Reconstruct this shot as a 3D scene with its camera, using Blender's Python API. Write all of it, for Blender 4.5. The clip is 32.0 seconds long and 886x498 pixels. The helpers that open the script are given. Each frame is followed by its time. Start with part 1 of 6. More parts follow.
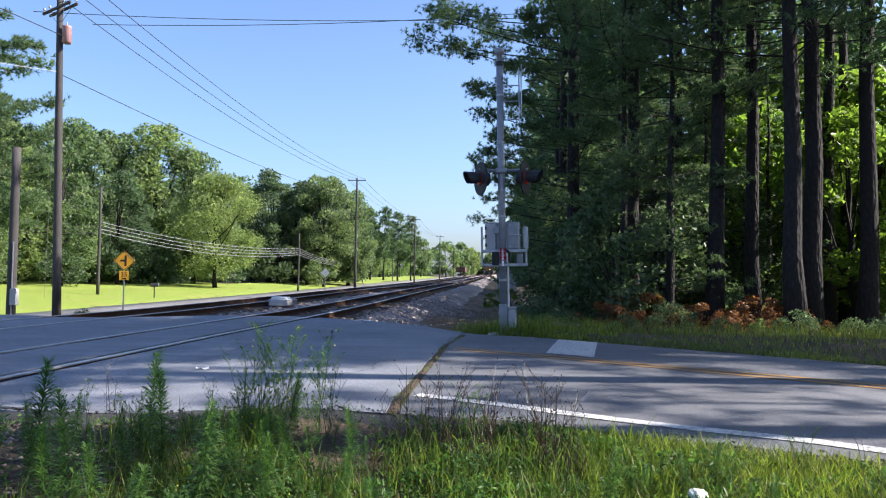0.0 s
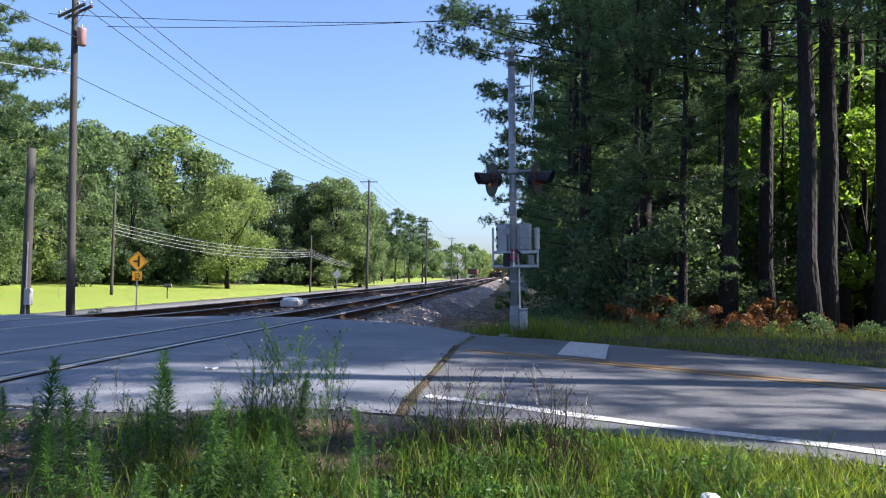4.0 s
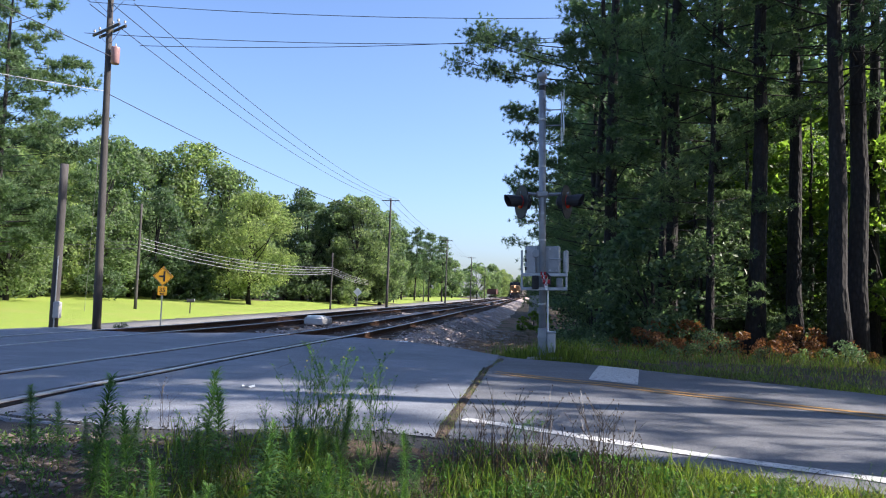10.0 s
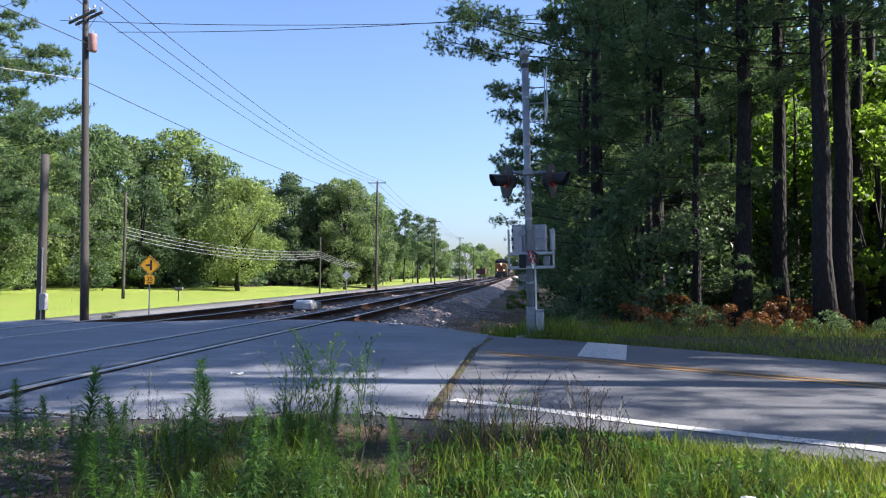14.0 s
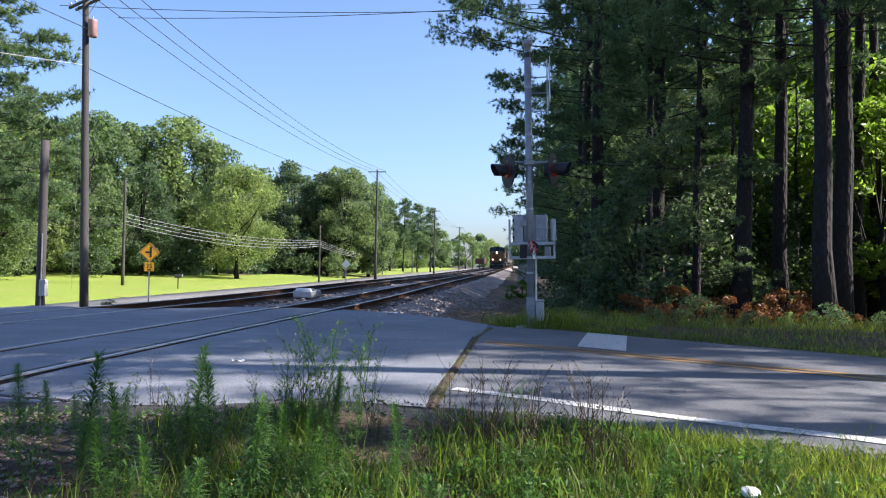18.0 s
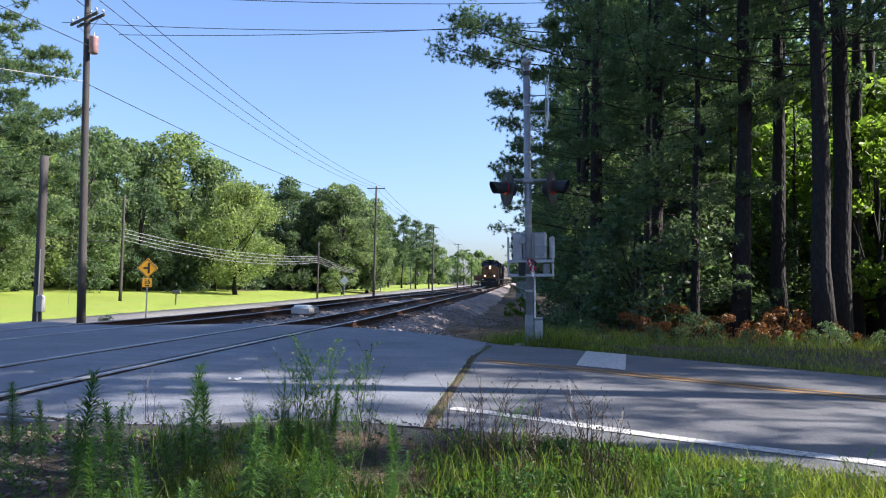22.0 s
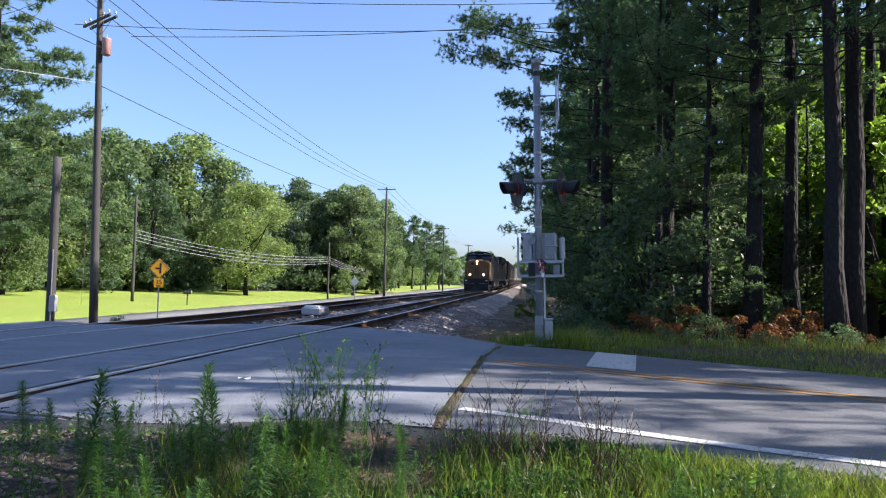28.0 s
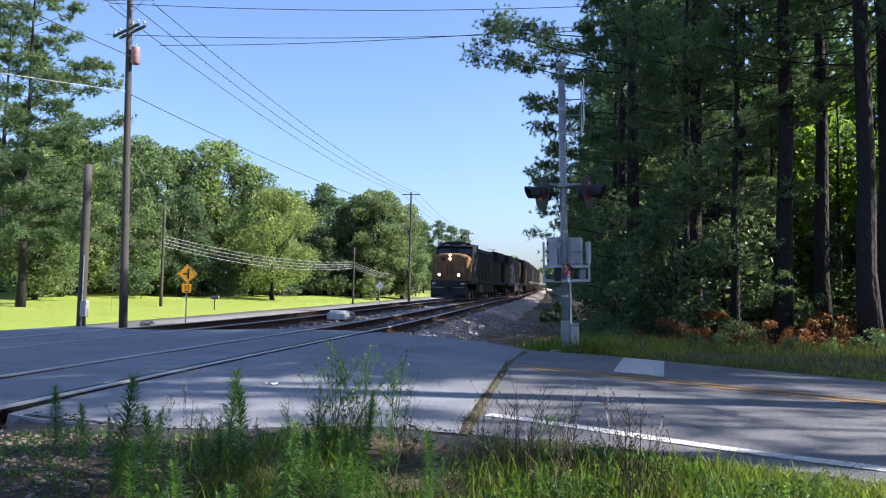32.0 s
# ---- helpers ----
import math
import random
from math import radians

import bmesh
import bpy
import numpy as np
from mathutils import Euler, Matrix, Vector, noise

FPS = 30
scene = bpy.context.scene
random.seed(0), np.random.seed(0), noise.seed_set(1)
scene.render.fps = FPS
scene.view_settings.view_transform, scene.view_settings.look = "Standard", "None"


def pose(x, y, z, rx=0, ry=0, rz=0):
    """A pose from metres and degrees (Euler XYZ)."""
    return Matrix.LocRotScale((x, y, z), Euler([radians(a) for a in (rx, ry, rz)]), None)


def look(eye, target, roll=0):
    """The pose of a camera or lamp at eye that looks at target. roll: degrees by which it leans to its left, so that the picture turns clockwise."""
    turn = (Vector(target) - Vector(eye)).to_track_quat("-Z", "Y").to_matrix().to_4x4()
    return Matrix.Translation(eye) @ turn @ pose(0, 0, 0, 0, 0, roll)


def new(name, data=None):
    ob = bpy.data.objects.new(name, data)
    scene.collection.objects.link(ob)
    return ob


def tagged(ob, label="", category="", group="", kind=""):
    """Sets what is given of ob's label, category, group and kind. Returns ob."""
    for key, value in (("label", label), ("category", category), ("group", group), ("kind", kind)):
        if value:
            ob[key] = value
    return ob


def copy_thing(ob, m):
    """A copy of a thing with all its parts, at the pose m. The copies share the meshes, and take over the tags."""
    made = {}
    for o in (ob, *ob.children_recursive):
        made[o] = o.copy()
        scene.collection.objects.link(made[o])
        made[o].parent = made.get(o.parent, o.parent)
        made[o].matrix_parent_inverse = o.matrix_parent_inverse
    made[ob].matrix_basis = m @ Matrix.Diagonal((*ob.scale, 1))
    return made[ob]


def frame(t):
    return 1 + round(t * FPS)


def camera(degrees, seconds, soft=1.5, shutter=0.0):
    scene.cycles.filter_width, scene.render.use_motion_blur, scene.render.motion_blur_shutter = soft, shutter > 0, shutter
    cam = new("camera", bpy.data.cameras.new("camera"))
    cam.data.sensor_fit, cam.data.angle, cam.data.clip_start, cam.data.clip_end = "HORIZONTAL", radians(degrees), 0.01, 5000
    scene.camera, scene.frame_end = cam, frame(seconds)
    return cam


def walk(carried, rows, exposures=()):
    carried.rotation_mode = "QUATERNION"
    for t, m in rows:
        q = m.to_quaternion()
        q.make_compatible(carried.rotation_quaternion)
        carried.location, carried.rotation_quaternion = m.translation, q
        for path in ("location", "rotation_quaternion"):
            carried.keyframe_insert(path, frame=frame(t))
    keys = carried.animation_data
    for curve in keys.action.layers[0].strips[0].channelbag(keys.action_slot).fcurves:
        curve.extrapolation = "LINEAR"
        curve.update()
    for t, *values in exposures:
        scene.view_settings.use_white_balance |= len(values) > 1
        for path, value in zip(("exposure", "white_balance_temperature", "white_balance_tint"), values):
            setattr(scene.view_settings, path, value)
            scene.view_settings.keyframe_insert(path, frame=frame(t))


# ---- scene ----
PATH = [
    (0, (0.16, 0.128, 1.01), (-0.001, 2.12, 1.087), 0.9),
    (0.5, (0.175, 0.189, 0.992), (0.011, 2.181, 1.058), 0.8),
    (1, (0.167, 0.141, 1.002), (0.006, 2.133, 1.067), 1.1),
    (1.5, (0.152, 0.106, 1.002), (-0.008, 2.098, 1.084), 1.4),
    (2, (0.157, 0.113, 0.999), (0.002, 2.105, 1.082), 1.9),
    (2.5, (0.149, 0.157, 1.001), (-0.021, 2.148, 1.089), 1.6),
    (3, (0.157, 0.18, 1.006), (-0.024, 2.17, 1.094), 1.1),
    (3.5, (0.172, 0.176, 0.996), (-0.022, 2.165, 1.074), 1.1),
    (5.5, (0.177, 0.199, 0.998), (-0.011, 2.188, 1.099), 1.1),
    (6, (0.18, 0.179, 0.999), (-0.031, 2.166, 1.086), 1.5),
    (6.5, (0.139, 0.183, 0.991), (-0.092, 2.169, 1.067), 2.0),
    (7, (0.048, 0.093, 1.008), (-0.16, 2.081, 1.08), 3.0),
    (7.5, (0.023, 0.065, 1.005), (-0.172, 2.054, 1.083), 2.7),
    (8, (0.04, 0.072, 1.012), (-0.165, 2.059, 1.107), 1.7),
    (8.5, (0.047, 0.093, 1.014), (-0.183, 2.076, 1.133), 1.8),
    (9, (0.033, 0.083, 1.015), (-0.209, 2.064, 1.142), 1.9),
    (9.5, (0.006, 0.1, 1.017), (-0.243, 2.081, 1.146), 1.9),
    (10, (-0.002, 0.102, 1.027), (-0.248, 2.082, 1.159), 2.1),
    (10.5, (0.013, 0.121, 1.036), (-0.238, 2.1, 1.173), 0.9),
    (11, (0.025, 0.135, 1.024), (-0.23, 2.115, 1.143), 0.1),
    (11.5, (0.037, 0.151, 1.022), (-0.203, 2.134, 1.12), 0.2),
    (12, (0.036, 0.123, 1.022), (-0.18, 2.11, 1.106), 0.5),
    (12.5, (0.02, 0.115, 1.025), (-0.187, 2.103, 1.101), 0.5),
    (13, (0.02, 0.123, 1.026), (-0.192, 2.11, 1.104), 0.2),
    (13.5, (0.033, 0.132, 1.029), (-0.183, 2.119, 1.119), 0.1),
    (14, (0.026, 0.124, 1.034), (-0.188, 2.111, 1.115), 0.5),
    (14.5, (0.024, 0.12, 1.031), (-0.185, 2.109, 1.082), 0.9),
    (16.5, (0.013, 0.106, 1.025), (-0.18, 2.097, 1.053), 1.2),
    (17, (0.014, 0.124, 1.021), (-0.191, 2.113, 1.052), 1.1),
    (17.5, (0.018, 0.132, 1.026), (-0.195, 2.12, 1.067), 1.0),
    (18, (0.001, 0.123, 1.029), (-0.211, 2.111, 1.082), 1.0),
    (18.5, (0.008, 0.127, 1.031), (-0.204, 2.115, 1.084), 1.1),
    (19, (0.013, 0.127, 1.038), (-0.189, 2.116, 1.095), 1.2),
    (19.5, (0.007, 0.139, 1.037), (-0.185, 2.129, 1.107), 1.4),
    (20, (0.015, 0.12, 1.032), (-0.176, 2.109, 1.118), 1.5),
    (20.5, (0.015, 0.14, 1.028), (-0.189, 2.128, 1.12), 1.6),
    (21, (0.004, 0.131, 1.042), (-0.21, 2.118, 1.131), 1.5),
    (21.5, (-0.003, 0.14, 1.047), (-0.22, 2.126, 1.145), 1.2),
    (22, (-0.001, 0.144, 1.045), (-0.21, 2.131, 1.143), 1.2),
    (22.5, (-0.009, 0.108, 1.042), (-0.207, 2.096, 1.137), 1.3),
    (23, (0.002, 0.139, 1.034), (-0.191, 2.127, 1.125), 1.1),
    (23.5, (0.004, 0.135, 1.033), (-0.186, 2.124, 1.117), 0.9),
    (24, (0.011, 0.134, 1.034), (-0.178, 2.123, 1.112), 0.9),
    (24.5, (0.035, 0.127, 1.043), (-0.153, 2.116, 1.122), 0.9),
    (26.5, (0.022, 0.12, 1.039), (-0.177, 2.107, 1.138), 0.9),
    (27, (0.025, 0.149, 1.035), (-0.192, 2.134, 1.137), 1.1),
    (27.5, (0.009, 0.134, 1.041), (-0.217, 2.119, 1.141), 1.3),
    (28, (0.01, 0.159, 1.037), (-0.227, 2.143, 1.137), 1.3),
    (28.5, (0.01, 0.17, 1.029), (-0.246, 2.152, 1.118), 1.7),
    (29, (-0.012, 0.142, 1.038), (-0.291, 2.121, 1.113), 1.9),
    (29.5, (-0.012, 0.157, 1.041), (-0.301, 2.135, 1.116), 1.6),
    (30, (0.002, 0.127, 1.031), (-0.288, 2.104, 1.115), 1.4),
    (30.5, (0.008, 0.137, 1.03), (-0.285, 2.113, 1.119), 1.5),
    (31, (0.005, 0.145, 1.032), (-0.293, 2.121, 1.123), 1.6),
    (31.5, (0.001, 0.139, 1.041), (-0.297, 2.113, 1.152), 1.2),
    (32, (-0.003, 0.168, 1.044), (-0.306, 2.142, 1.155), 1.2),
]
cam = camera(62.0, 32.0, 1.1)
walk(cam, [(t, look(eye, target, roll)) for t, eye, target, roll in PATH], [(0, 1.36, 5650, 17), (32, 1.36, 5650, 17)])

# ---- world and sun ----
SUN_ELEV, SUN_AZ = radians(39), radians(6)      # azimuth from +x towards +y
SUN_DIR = Vector((math.cos(SUN_ELEV) * math.cos(SUN_AZ), math.cos(SUN_ELEV) * math.sin(SUN_AZ), math.sin(SUN_ELEV)))
world = bpy.data.worlds.new("world")
scene.world = world
world.use_nodes = True
wn = world.node_tree
sky = wn.nodes.new("ShaderNodeTexSky")
sky.sky_type = "NISHITA"
sky.sun_disc = False
sky.sun_elevation = SUN_ELEV
sky.sun_rotation = math.pi / 2 - SUN_AZ
sky.air_density, sky.dust_density, sky.ozone_density = 1.0, 2.0, 3.0
wn.nodes["Background"].inputs["Strength"].default_value = 0.094
wn.links.new(sky.outputs[0], wn.nodes["Background"].inputs["Color"])
sun_data = bpy.data.lights.new("sun", "SUN")
sun_data.energy, sun_data.angle, sun_data.color = 5.0, radians(0.55), (1.0, 0.87, 0.67)
sun = new("sun", sun_data)
sun.matrix_world = look((30, 10, 40), Vector((30, 10, 40)) - SUN_DIR)


# ---- materials ----
class Nodes:
    """A small writer of node materials."""

    def __init__(self, name, rough=0.8, metal=0.0, spec=0.4):
        self.m = bpy.data.materials.new(name)
        self.m.use_nodes = True
        self.t = self.m.node_tree
        self.b = self.t.nodes["Principled BSDF"]
        self.b.inputs["Roughness"].default_value = rough
        self.b.inputs["Metallic"].default_value = metal
        self.b.inputs["Specular IOR Level"].default_value = spec
        self.xyz = self.t.nodes.new("ShaderNodeTexCoord").outputs["Object"]

    def link(self, a, b):
        self.t.links.new(a, b)

    def node(self, kind):
        return self.t.nodes.new(kind)

    def stretch(self, sx, sy, sz):
        n = self.node("ShaderNodeMapping")
        n.inputs["Scale"].default_value = (sx, sy, sz)
        self.link(self.xyz, n.inputs["Vector"])
        return n.outputs[0]

    def noise(self, scale, detail=4.0, rough=0.6, vec=None):
        n = self.node("ShaderNodeTexNoise")
        n.inputs["Scale"].default_value, n.inputs["Detail"].default_value, n.inputs["Roughness"].default_value = scale, detail, rough
        self.link(vec or self.xyz, n.inputs["Vector"])
        return n.outputs["Fac"]

    def cells(self, scale, vec=None, out="Color"):
        n = self.node("ShaderNodeTexVoronoi")
        n.inputs["Scale"].default_value = scale
        self.link(vec or self.xyz, n.inputs["Vector"])
        return n.outputs[out]

    def ramp(self, fac, *stops):
        n = self.node("ShaderNodeValToRGB")
        while len(n.color_ramp.elements) < len(stops):
            n.color_ramp.elements.new(0.5)
        for e, (p, c) in zip(n.color_ramp.elements, stops):
            e.position, e.color = p, (*c, 1) if len(c) == 3 else c
        self.link(fac, n.inputs["Fac"])
        return n.outputs["Color"]

    def mix(self, fac, a, b, mode="MIX"):
        n = self.node("ShaderNodeMix")
        n.data_type, n.blend_type = "RGBA", mode
        for v, i in ((fac, 0), (a, 6), (b, 7)):
            if isinstance(v, (int, float)):
                n.inputs[i].default_value = v
            elif isinstance(v, tuple):
                n.inputs[i].default_value = (*v, 1)
            else:
                self.link(v, n.inputs[i])
        return n.outputs[2]

    def random(self):
        return self.node("ShaderNodeObjectInfo").outputs["Random"]

    def island(self):
        return self.node("ShaderNodeNewGeometry").outputs["Random Per Island"]

    def bump(self, height, strength=0.4, dist=0.02):
        n = self.node("ShaderNodeBump")
        n.inputs["Strength"].default_value, n.inputs["Distance"].default_value = strength, dist
        self.link(height, n.inputs["Height"])
        self.link(n.outputs[0], self.b.inputs["Normal"])
        return self

    def color(self, c):
        if isinstance(c, tuple):
            self.b.inputs["Base Color"].default_value = (*c, 1)
        else:
            self.link(c, self.b.inputs["Base Color"])
        return self

    def rough(self, fac, lo, hi):
        n = self.node("ShaderNodeMapRange")
        n.inputs["To Min"].default_value, n.inputs["To Max"].default_value = lo, hi
        self.link(fac, n.inputs["Value"])
        self.link(n.outputs[0], self.b.inputs["Roughness"])
        return self


def plain(name, c, rough=0.6, metal=0.0, var=0.25, scale=6.0, bump=0.15):
    """Paint, plastic or metal with grime at two scales."""
    n = Nodes(name, rough, metal)
    dark = tuple(v * (1 - var) for v in c)
    light = tuple(min(1.0, v * (1 + var)) for v in c)
    a = n.ramp(n.noise(scale, 5), (0.3, dark), (0.7, light))
    b = n.mix(n.ramp(n.noise(scale * 9, 3), (0.5, (0, 0, 0)), (0.8, (0.35, 0.35, 0.35))), a, tuple(v * 0.6 + 0.01 for v in c))
    n.color(b).rough(n.noise(scale * 3), max(0.05, rough - 0.12), min(1, rough + 0.12))
    return n.bump(n.noise(scale * 12), bump, 0.01).m


def glow(name, c, power):
    n = Nodes(name, 0.2)
    n.color(tuple(v * 0.6 for v in c))
    n.b.inputs["Emission Color"].default_value = (*c, 1)
    n.b.inputs["Emission Strength"].default_value = power
    return n.m


def foliage(name, dark, light, trans=0.35, gloss=0.45):
    """Leaves: varied by leaf and by tree, part of the light goes through."""
    n = Nodes(name, gloss, 0, 0.35)
    c = n.ramp(n.island(), (0.0, dark), (0.6, light), (1.0, tuple(v * 1.35 for v in light)))
    big = n.ramp(n.noise(0.5, 2), (0.35, (0.62, 0.68, 0.6)), (0.7, (1.15, 1.1, 0.95)))
    c = n.mix(1.0, c, big, "MULTIPLY")
    c = n.mix(0.55, c, n.ramp(n.random(), (0, (0.75, 0.85, 0.8)), (1, (1.2, 1.1, 0.9))), "MULTIPLY")
    n.color(c)
    tr = n.node("ShaderNodeBsdfTranslucent")
    n.link(n.mix(1.0, c, (1.65, 1.85, 1.1), "MULTIPLY"), tr.inputs["Color"])
    mx = n.node("ShaderNodeMixShader")
    mx.inputs[0].default_value = trans
    n.link(n.b.outputs[0], mx.inputs[1])
    n.link(tr.outputs[0], mx.inputs[2])
    n.link(mx.outputs[0], n.t.nodes["Material Output"].inputs["Surface"])
    return n.m


def asphalt_material(name, tone):
    n = Nodes(name, 0.82)
    base = n.ramp(n.noise(0.35, 5, 0.65), (0.3, tuple(v * 0.72 for v in tone)), (0.7, tuple(v * 1.2 for v in tone)))
    specks = n.ramp(n.cells(130), (0.0, (0.45, 0.45, 0.45)), (0.55, (0.95, 0.95, 0.95)), (1.0, (1.9, 1.85, 1.75)))
    c = n.mix(0.7, base, specks, "MULTIPLY")
    streak = n.ramp(n.noise(2.2, 4, 0.6, n.stretch(0.35, 1.6, 1)), (0.42, (0, 0, 0)), (0.62, (0.3, 0.3, 0.3)))
    c = n.mix(streak, c, tuple(v * 0.5 for v in tone))
    n.color(c).rough(n.noise(40), 0.7, 0.92)
    return n.bump(n.cells(130, out="Distance"), 0.5, 0.006).m


MAT = {}
MAT["asphalt"] = asphalt_material("worn_asphalt", (0.142, 0.148, 0.163))
MAT["asphalt_old"] = asphalt_material("grey_crossing_asphalt", (0.2, 0.216, 0.248))
MAT["asphalt_broken"] = asphalt_material("crumbled_asphalt", (0.036, 0.036, 0.037))
MAT["asphalt_pale"] = asphalt_material("pale_far_asphalt", (0.2, 0.195, 0.185))
for key, tone in (("paint_white", (0.62, 0.62, 0.6)), ("paint_yellow", (0.42, 0.23, 0.045))):
    n = Nodes(key, 0.7)
    worn = n.ramp(n.noise(22, 6, 0.75), (0.36, (1, 1, 1)), (0.5, (0, 0, 0)))
    n.color(n.mix(worn, n.mix(n.noise(5), tone, tuple(v * 0.7 for v in tone)), (0.13, 0.13, 0.13)))
    MAT[key] = n.bump(n.noise(150), 0.3, 0.004).m
n = Nodes("brown_needle_litter", 0.95)
litter = n.ramp(n.noise(30, 6, 0.75), (0.3, (0.1, 0.062, 0.042)), (0.5, (0.26, 0.165, 0.11)), (0.75, (0.42, 0.29, 0.2)))
n.color(n.mix(n.ramp(n.noise(0.9, 5), (0.45, (0, 0, 0)), (0.62, (0.8, 0.8, 0.8))), litter, n.ramp(n.noise(20, 5), (0.3, (0.05, 0.06, 0.02)), (0.7, (0.13, 0.13, 0.05)))))
MAT["litter_ground"] = n.bump(n.noise(45, 6), 0.9, 0.05).m
# ground: grass roots, soil and dry needles in patches
n = Nodes("ground_earth_and_grass", 0.95)
soil = n.ramp(n.noise(14, 6, 0.7), (0.3, (0.035, 0.026, 0.018)), (0.55, (0.085, 0.06, 0.04)), (0.8, (0.18, 0.13, 0.085)))
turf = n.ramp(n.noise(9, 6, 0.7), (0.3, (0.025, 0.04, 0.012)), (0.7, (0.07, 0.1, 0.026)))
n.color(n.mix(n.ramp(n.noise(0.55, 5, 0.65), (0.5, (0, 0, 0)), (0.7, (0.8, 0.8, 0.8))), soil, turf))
MAT["ground"] = n.bump(n.noise(26, 6), 0.9, 0.05).m
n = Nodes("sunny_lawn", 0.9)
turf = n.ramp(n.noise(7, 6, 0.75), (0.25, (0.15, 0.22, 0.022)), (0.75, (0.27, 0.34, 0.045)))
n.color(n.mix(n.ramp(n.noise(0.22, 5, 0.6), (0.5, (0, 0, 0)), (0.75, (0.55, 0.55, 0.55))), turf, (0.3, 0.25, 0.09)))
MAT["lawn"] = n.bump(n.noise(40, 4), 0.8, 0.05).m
n = Nodes("ballast_bed", 0.9)
stone = n.ramp(n.cells(17), (0.0, (0.18, 0.15, 0.135)), (0.5, (0.4, 0.35, 0.325)), (1.0, (0.6, 0.54, 0.5)))
n.color(n.mix(n.ramp(n.noise(0.7, 5), (0.4, (0, 0, 0)), (0.65, (0.7, 0.7, 0.7))), stone, (0.17, 0.1, 0.06)))
MAT["ballast"] = n.bump(n.cells(17, out="Distance"), 1.0, 0.04).m
n = Nodes("loose_stones", 0.85)
n.color(n.mix(0.5, n.ramp(n.island(), (0.0, (0.06, 0.046, 0.04)), (0.5, (0.15, 0.118, 0.1)), (1.0, (0.33, 0.28, 0.245))), n.ramp(n.noise(30), (0.3, (0.1, 0.075, 0.062)), (0.7, (0.28, 0.23, 0.195)))))
MAT["stone"] = n.bump(n.noise(60), 0.4, 0.01).m
n = Nodes("grey_ballast_stones", 0.88)
n.color(n.mix(0.35, n.ramp(n.island(), (0.0, (0.18, 0.15, 0.135)), (0.5, (0.38, 0.33, 0.31)), (1.0, (0.58, 0.52, 0.48))), n.ramp(n.noise(1.2, 4), (0.35, (0.16, 0.1, 0.07)), (0.7, (0.42, 0.38, 0.36)))))
MAT["ballast_stone"] = n.bump(n.noise(60), 0.4, 0.01).m
n = Nodes("rusty_rail_side", 0.85, 0.3)
n.color(n.ramp(n.noise(9, 6), (0.3, (0.03, 0.017, 0.012)), (0.7, (0.1, 0.05, 0.03))))
MAT["rust"] = n.bump(n.noise(70), 0.4, 0.004).m
MAT["rail_head"] = plain("polished_rail_head", (0.5, 0.51, 0.53), 0.42, 0.55, 0.12, 4)
n = Nodes("creosoted_tie", 0.9)
grain = n.noise(6, 6, 0.7, n.stretch(1, 12, 12))
n.color(n.mix(0.5, n.ramp(grain, (0.3, (0.03, 0.022, 0.017)), (0.7, (0.13, 0.1, 0.075))), n.ramp(n.random(), (0, (0.04, 0.03, 0.025)), (1, (0.17, 0.12, 0.085)))))
MAT["tie"] = n.bump(grain, 0.6, 0.01).m
n = Nodes("weathered_pole_wood", 0.88)
grain = n.noise(5, 6, 0.7, n.stretch(9, 9, 0.5))
n.color(n.mix(0.35, n.ramp(grain, (0.3, (0.026, 0.024, 0.024)), (0.7, (0.08, 0.074, 0.071))), n.ramp(n.noise(0.6), (0.3, (0.033, 0.03, 0.029)), (0.7, (0.1, 0.092, 0.088)))))
MAT["pole"] = n.bump(grain, 0.5, 0.01).m
n = Nodes("pine_bark", 0.92)
plates = n.cells(5, n.stretch(2.4, 2.4, 0.8), "Distance")
n.color(n.mix(0.4, n.ramp(plates, (0.1, (0.036, 0.031, 0.029)), (0.5, (0.014, 0.013, 0.013))), n.ramp(n.noise(12, 5), (0.3, (0.014, 0.013, 0.013)), (0.7, (0.046, 0.039, 0.036)))))
MAT["bark"] = n.bump(plates, 0.9, 0.04).m
MAT["pine"] = foliage("pine_needles", (0.055, 0.088, 0.062), (0.13, 0.185, 0.118), 0.45, 0.5)
# muted green, partly standing for haze over the distant trees
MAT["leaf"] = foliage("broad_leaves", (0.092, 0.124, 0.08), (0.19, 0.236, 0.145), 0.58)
# copies of the leaves with shade or sunlight put into their colour
MAT["leaf_shade"] = foliage("shade_toned_leaves", (0.055, 0.085, 0.06), (0.12, 0.165, 0.11), 0.5)
MAT["leaf_sun"] = foliage("sun_toned_crown_leaves", (0.115, 0.155, 0.085), (0.23, 0.28, 0.15), 0.6)
MAT["leaf_lit"] = foliage("sunlit_toned_leaves", (0.07, 0.12, 0.025), (0.17, 0.24, 0.045), 0.55)
MAT["leaf_rust"] = foliage("dead_bracken", (0.09, 0.035, 0.018), (0.26, 0.11, 0.05), 0.35)
MAT["grass"] = foliage("roadside_grass", (0.05, 0.078, 0.02), (0.17, 0.21, 0.037), 0.5)
MAT["weed"] = foliage("weed_leaves", (0.036, 0.08, 0.026), (0.1, 0.185, 0.05), 0.5)
MAT["dry"] = foliage("dry_stalks", (0.06, 0.035, 0.02), (0.2, 0.13, 0.07), 0.15)
MAT["dry_dark"] = foliage("dark_dead_stalks", (0.022, 0.015, 0.011), (0.085, 0.055, 0.036), 0.1)
MAT["dead_wood"] = plain("dead_sticks", (0.27, 0.2, 0.14), 0.9, 0.0, 0.35, 5)
MAT["flower"] = plain("small_flowers", (0.75, 0.6, 0.08), 0.7)
